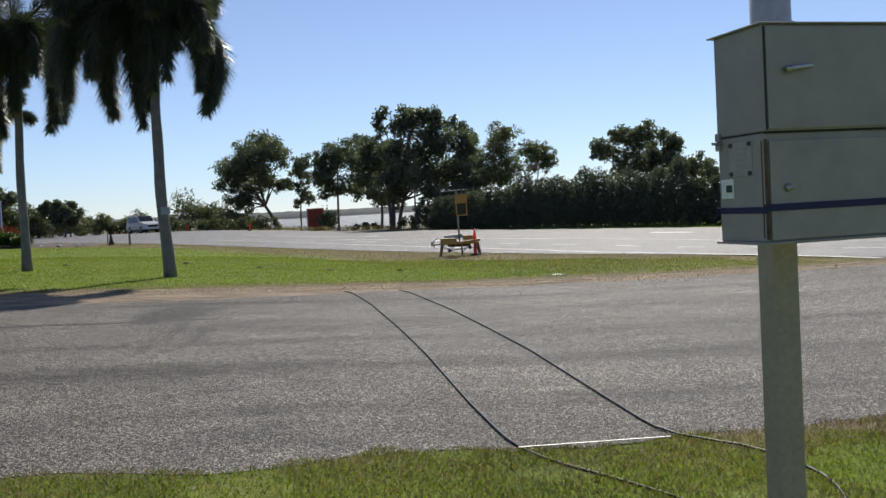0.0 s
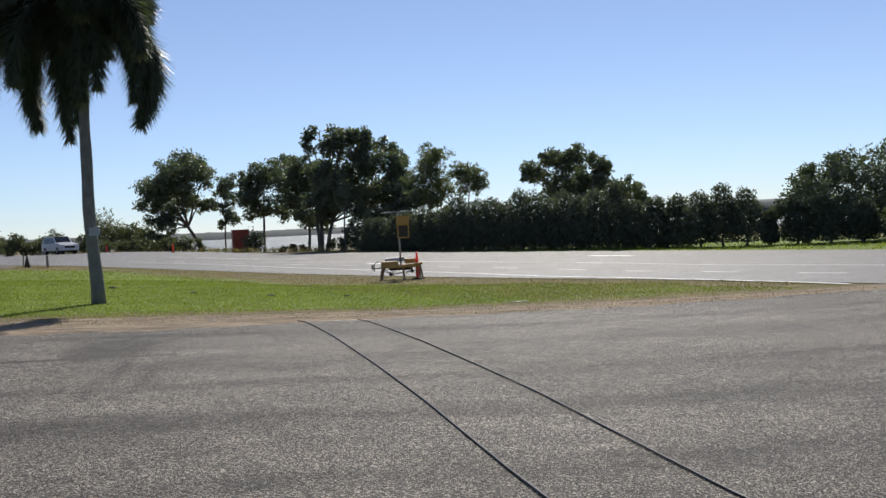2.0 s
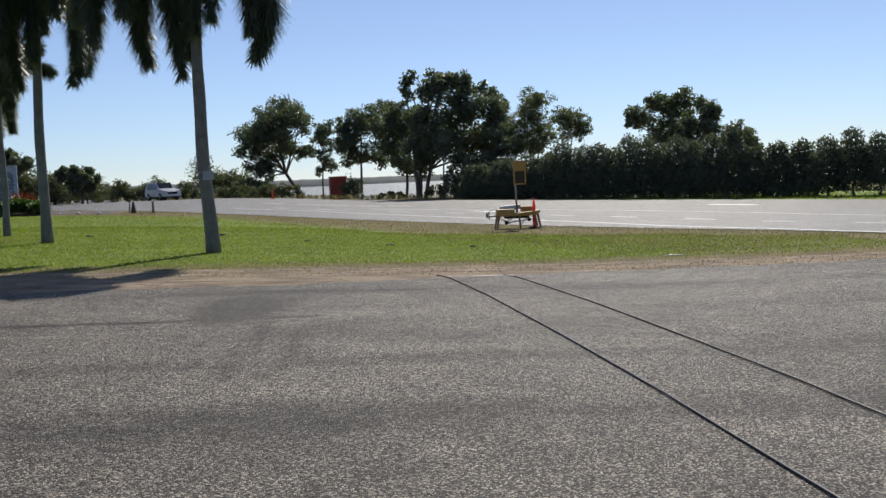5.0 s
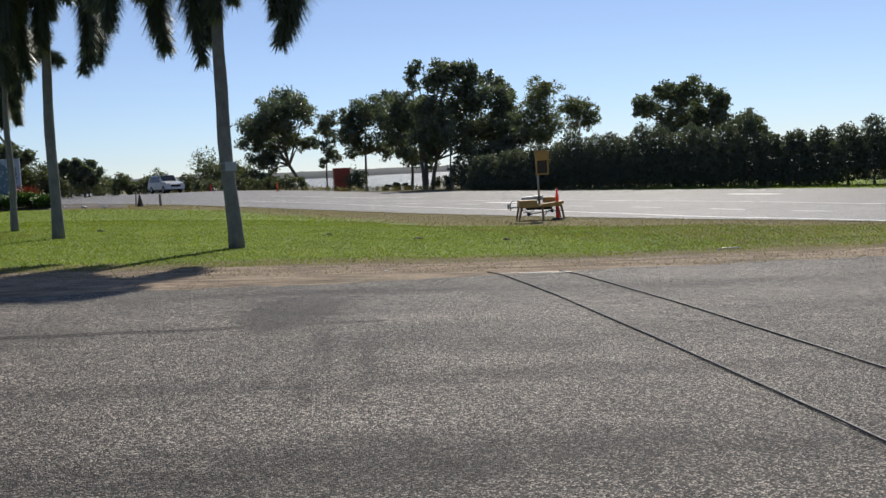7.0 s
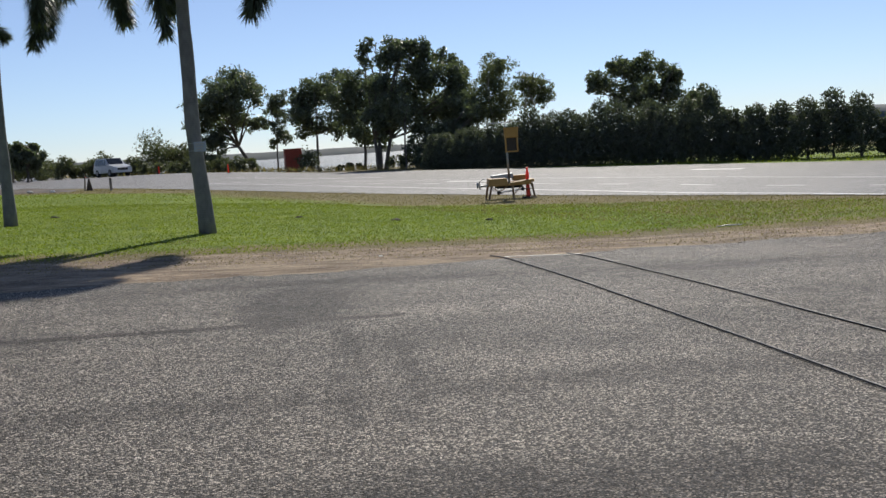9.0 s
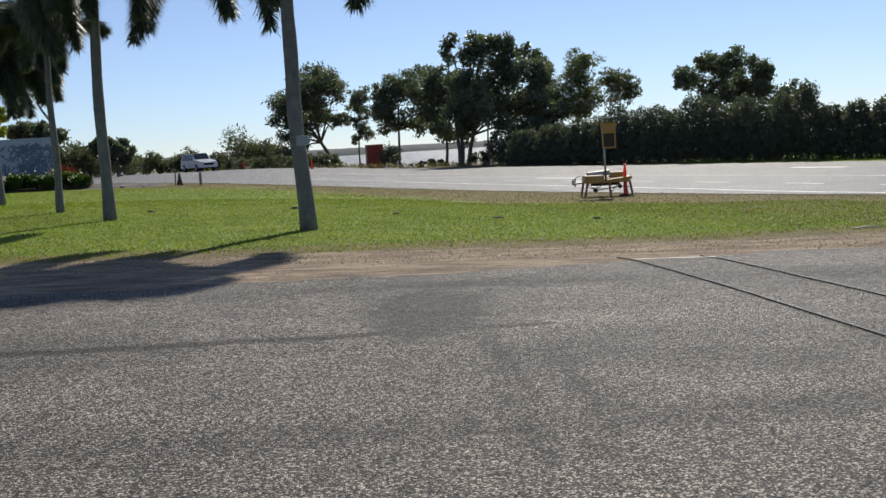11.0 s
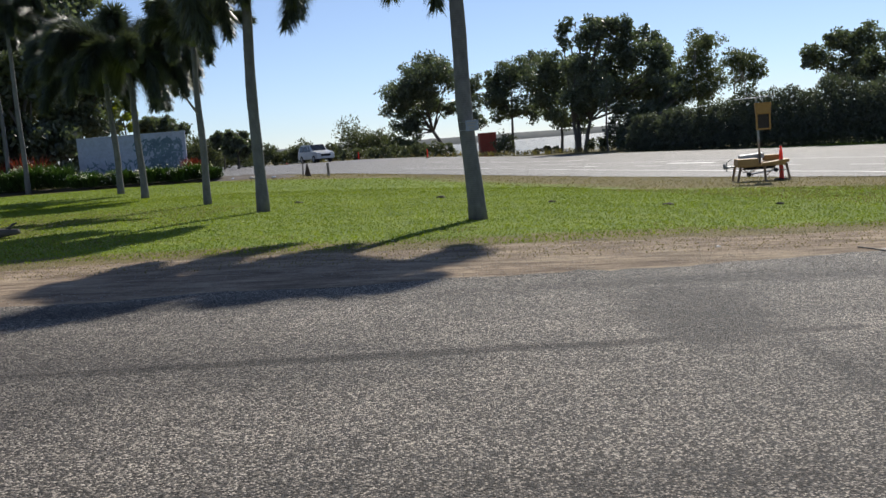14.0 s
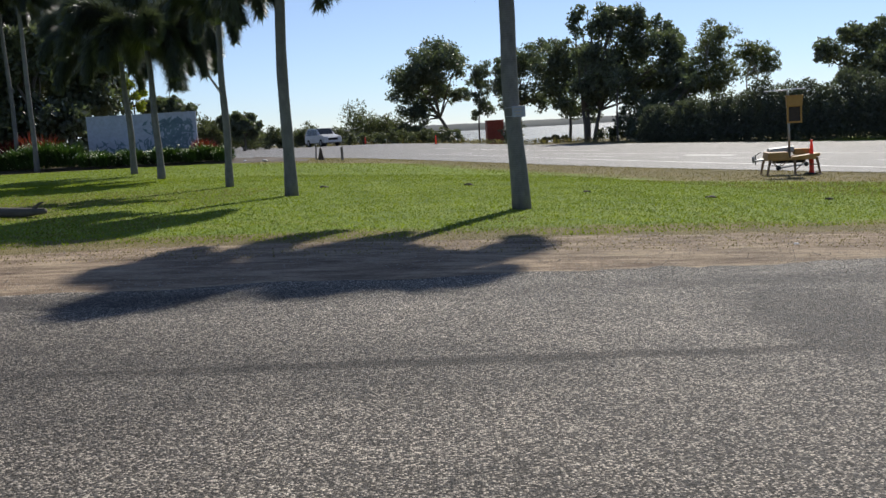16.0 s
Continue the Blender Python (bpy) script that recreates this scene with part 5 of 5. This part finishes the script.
# ---- a car far along the highway ----
def car(at, turn, label):
    root = thing("car", (*at, height(*at) + 0.02), label, "car", "", turn)

    def shell(profile, half, inset, material, name, lab=""):
        bm = bmesh.new()
        ring = []
        for s in (-1, 1):
            ring.append([bm.verts.new((x, s * (half - inset * max(0, (z - 0.95))), z)) for x, z in profile])
        bm.faces.new(ring[0])
        bm.faces.new(ring[1][::-1])
        m = len(profile)
        for i in range(m):
            bm.faces.new((ring[0][i], ring[1][i], ring[1][(i + 1) % m], ring[0][(i + 1) % m]))
        bmesh.ops.recalc_face_normals(bm, faces=bm.faces)
        bmesh.ops.bevel(bm, geom=list(bm.edges), offset=0.045, segments=2, affect="EDGES")
        return part(name, bm, material, root, lab)

    body = shell([(-2.25, 0.35), (-2.3, 0.75), (-2.2, 1.05), (-1.95, 1.68), (-1.6, 1.76), (0.25, 1.76), (0.95, 1.15), (2.05, 1.02), (2.3, 0.8), (2.3, 0.38)], 0.92, 0.18, M_CAR, "body")
    for s in (-1, 1):
        for x0, x1, t0, t1 in ((-1.85, -0.95, -1.75, -0.95), (-0.85, 0.0, -0.85, 0.0), (0.1, 0.72, 0.1, 0.30)):
            yb, yt = s * 0.905, s * 0.80
            q = raw("side_window", [(x0, yb, 1.10), (x1, yb, 1.10), (t1, yt, 1.66), (t0, yt, 1.66), (x0, yb - s * 0.03, 1.10), (x1, yb - s * 0.03, 1.10), (t1, yt - s * 0.03, 1.66), (t0, yt - s * 0.03, 1.66)],
                    [(0, 1, 2, 3), (7, 6, 5, 4), (0, 4, 5, 1), (1, 5, 6, 2), (2, 6, 7, 3), (3, 7, 4, 0)], M_CARGLASS, body, "dark tinted glass")
    part("windscreen", box((0.03, 1.42, 0.82), (0.62, 0, 1.47), 0.01, pose(0, 0, 0, 0, -49, 0)), M_CARGLASS, body, "dark tinted glass")
    part("rear_window", box((0.03, 1.36, 0.46), (-2.09, 0, 1.40), 0.01, pose(0, 0, 0, 0, 22, 0)), M_CARGLASS, body, "dark tinted glass")
    part("grille", box((0.04, 1.0, 0.22), (2.30, 0, 0.72), 0.01), M_TYRE, body)
    for s in (-1, 1):
        part("headlight", box((0.10, 0.38, 0.17), (2.22, s * 0.68, 0.86), 0.03), M_LAMPGLASS, body, "clear headlight")
        part("tail_light", box((0.08, 0.16, 0.40), (-2.25, s * 0.80, 0.98), 0.03), M_REDGLASS, body, "red tail light")
        for x in (-1.42, 1.42):
            w = part("wheel", rod([(x, s * 0.70, 0.36), (x, s * 0.72, 0.36), (x, s * 0.92, 0.36), (x, s * 0.94, 0.36)], [0.30, 0.36, 0.36, 0.31], 22), M_TYRE, root, "black tyre", True)
            part("rim", rod([(x, s * 0.93, 0.36), (x, s * 0.955, 0.36)], [0.22, 0.20], 16), M_STEEL, w, "silver wheel rim")
    return root


car((-16.6, 104.0), -58, "white family car on the highway")


def fallen_stick(at, turn):
    ob = part("dry_stick", rod([(-0.24, 0, 0.02), (-0.05, 0.01, 0.03), (0.14, -0.01, 0.025), (0.26, 0.02, 0.02)], [0.007, 0.012, 0.011, 0.006], 7), M_STRIP, None, "", True)
    ob.matrix_world = pose(*at, height(*at), 0, 0, turn)
    return tagged(ob, "pale bleached stick lying on the dry verge", "stick")


fallen_stick((5.4, 21.2), 3)


# ---- grass, stones and litter ----
def blades(name, n, xs, ys, tall, wide, material, seed, keep, label, lift=0.0):
    rng = np.random.default_rng(seed)
    x, y = rng.uniform(*xs, n), rng.uniform(*ys, n)
    ok = np.array([keep(a, b) for a, b in zip(x, y)])
    x, y = x[ok], y[ok]
    n = len(x)
    z = np.array([height(a, b) for a, b in zip(x, y)]) + lift
    a = rng.random(n) * 6.283
    ln = tall * (0.5 + rng.random(n))
    lean = ln * (0.4 + 1.2 * rng.random(n))
    foot = np.stack([x, y, z - 0.004], 1)
    tip = foot + np.stack([lean * np.cos(a), lean * np.sin(a), ln], 1)
    side = np.stack([-np.sin(a), np.cos(a), 0 * a], 1) * wide * (0.6 + 0.8 * rng.random(n))[:, None]
    mid = foot * 0.45 + tip * 0.55 + np.array([0, 0, 1]) * (ln * 0.12)[:, None]
    v = np.stack([foot - side * 0.6, mid - side, tip, mid + side], 1).reshape(-1, 3)
    ob = raw(name, v, np.arange(4 * n).reshape(n, 4), material)
    return tagged(ob, label, "grass", "", "stuff")


def patchy(x, y, s, cut):
    return noise.noise((x * s, y * s, 11.0)) > cut


def near_lawn(x, y):
    edge = 5.62 + 0.08 * x + 0.22 * noise.noise((x * 0.9, 0, 0)) + 0.12 * noise.noise((x * 4, 0, 9))
    fade = smooth(3.4, 4.3, y) * smooth(-4.2, -3.2, x) * (1 - smooth(4.4, 5.4, x))
    return y < edge + 0.20 and 0.5 + 0.5 * noise.noise((x * 9, y * 9, 5)) < 1.2 * fade


def front_lawn(x, y):
    return y > 20.6 + 0.05 * max(-14, min(x, 4)) + 0.6 * noise.noise((x * 0.5, y * 0.5, 3)) and x < near_edge(y) - 0.4 - 6.5 * smooth(27, 38, y) - 1.8 * (0.5 + noise.noise((x * 0.3, y * 0.3, 8)))


blades("lawn_grass", 78000, (-4.2, 5.4), (3.4, 6.4), 0.026, 0.0028, M_BLADE, 401, lambda x, y: near_lawn(x, y) and patchy(x, y, 1.1, -0.25), "short green lawn grass beside the driveway")
blades("dry_grass", 80000, (-4.2, 5.4), (3.4, 6.5), 0.030, 0.0026, M_DRYBLADE, 402, lambda x, y: near_lawn(x, y - 0.05) and not patchy(x, y, 1.1, 0.30), "straw-coloured dead grass in the lawn")
blades("lawn_grass", 190000, (-18, 12.5), (19.6, 40), 0.024, 0.009, M_BLADE, 403, lambda x, y: front_lawn(x, y), "mown green lawn grass under the palms")
blades("lawn_grass", 60000, (-30, 3), (36, 58), 0.03, 0.014, M_BLADE, 404, lambda x, y: front_lawn(x, y) and y < 58 + 0.05 * x, "mown green lawn grass towards the garden")
blades("dry_grass", 24000, (-16, 13), (18.6, 23.0), 0.018, 0.006, M_DRYBLADE, 405, lambda x, y: y > 18.6 + 0.03 * x and (not front_lawn(x, y) or patchy(x, y, 0.9, 0.2)), "dry straw grass along the dirt edge")
blades("dry_grass", 80000, (-14, 13), (22, 58), 0.035, 0.010, M_DRYBLADE, 406, lambda x, y: -0.1 < near_edge(y) - x < 8.5 and patchy(x, y, 0.5, -0.4), "dry brown grass along the highway edge")
blades("clover", 9000, (-12, 6), (21.0, 29.0), 0.022, 0.016, M_CLOVER, 409, lambda x, y: front_lawn(x, y) and patchy(x, y, 0.45, -0.05), "pale clover scattered through the mown lawn")
blades("dry_grass", 16000, (-19, -9), (21.5, 33), 0.022, 0.010, M_DRYBLADE, 410, lambda x, y: patchy(x, y, 0.35, -0.1) and front_lawn(x, y), "worn straw-coloured patches in the lawn")
blades("tall_dry_grass", 9000, (-30, 14), (93, 150), 0.45, 0.035, M_DRYBLADE, 407, lambda x, y: x > far_edge(y) + 1.0 and x < far_edge(y) + 14, "dry tall grass on the bank beyond the highway")
blades("bank_grass", 12000, (19, 44), (28, 70), 0.10, 0.025, M_BLADE, 408, lambda x, y: far_edge(y) + 0.3 < x < far_edge(y) + 8, "green grass strip behind the clipped trees")


def pebbles(name, n, xs, ys, size, material, seed, keep, label):
    rng = np.random.default_rng(seed)
    v, f = [], []
    base = [(1, 0, 0), (0, 1, 0), (-1, 0, 0), (0, -1, 0), (0, 0, 0.8), (0, 0, -0.5)]
    tri = [(0, 1, 4), (1, 2, 4), (2, 3, 4), (3, 0, 4), (1, 0, 5), (2, 1, 5), (3, 2, 5), (0, 3, 5)]
    for _ in range(n):
        x, y = rng.uniform(*xs), rng.uniform(*ys)
        if not keep(x, y):
            continue
        s, a, k = size * rng.uniform(0.5, 1.5), rng.uniform(0, 6.28), len(v)
        q = rng.uniform(0.7, 1.3, 6)
        for (bx0, by0, bz0), m in zip(base, q):
            v.append((x + s * m * (bx0 * math.cos(a) - by0 * math.sin(a)), y + s * m * (bx0 * math.sin(a) + by0 * math.cos(a)), height(x, y) + 0.008 + s * m * bz0 * 0.6))
        f += [tuple(i + k for i in t) for t in tri]
    return tagged(raw(name, v, f, material), label, "gravel", "", "stuff")


pebbles("loose_gravel", 9000, (-14, 13), (16.6, 20.5), 0.009, M_GRAVEL, 501, lambda x, y: patchy(x, y, 0.8, -0.15), "loose pale gravel on the dirt edge")
pebbles("loose_gravel", 2600, (-3, 5.5), (5.3, 6.8), 0.007, M_GRAVEL, 502, lambda x, y: patchy(x, y, 1.5, -0.1), "loose stones along the driveway edge")
pebbles("bright_chips", 900, (-9, 9), (6, 17.5), 0.006, M_GRAVEL, 503, lambda x, y: True, "scattered pale stone chips on the driveway")
for i, (x, y, s) in enumerate(((-0.78, 18.9, 0.06), (8.6, 20.1, 0.05))):
    o = part("paper_scrap", box((s, s * 0.55, 0.012), (0, 0, 0.006), 0.003, None, None, (0.7, 0.8)), M_WHITE)
    o.matrix_world = pose(x, y, height(x, y) + 0.012, 4, 3, 25 * i)
    tagged(o, "small white scrap lying on the dirt verge", "litter", "litter")
for i, (x, y, s) in enumerate(((-4.05, 33.7, 0.09), (0.55, 27.4, 0.07), (-7.7, 32.7, 0.07), (-1.5, 30.2, 0.06), (2.4, 26.2, 0.05))):
    bm = bmesh.new()
    bmesh.ops.create_icosphere(bm, subdivisions=2, radius=s)
    for v in bm.verts:
        v.co = Vector((v.co.x * 1.5, v.co.y, max(-0.02, v.co.z * 0.55))) * (1 + 0.5 * noise.noise(v.co * 14 + Vector((i * 3, 0, 0))))
    o = part("soil_clod", bm, M_MULCH)
    o.matrix_world = pose(x, y, height(x, y) + 0.015)
    tagged(o, "dark clod of soil on the lawn", "soil clod", "soil clods")
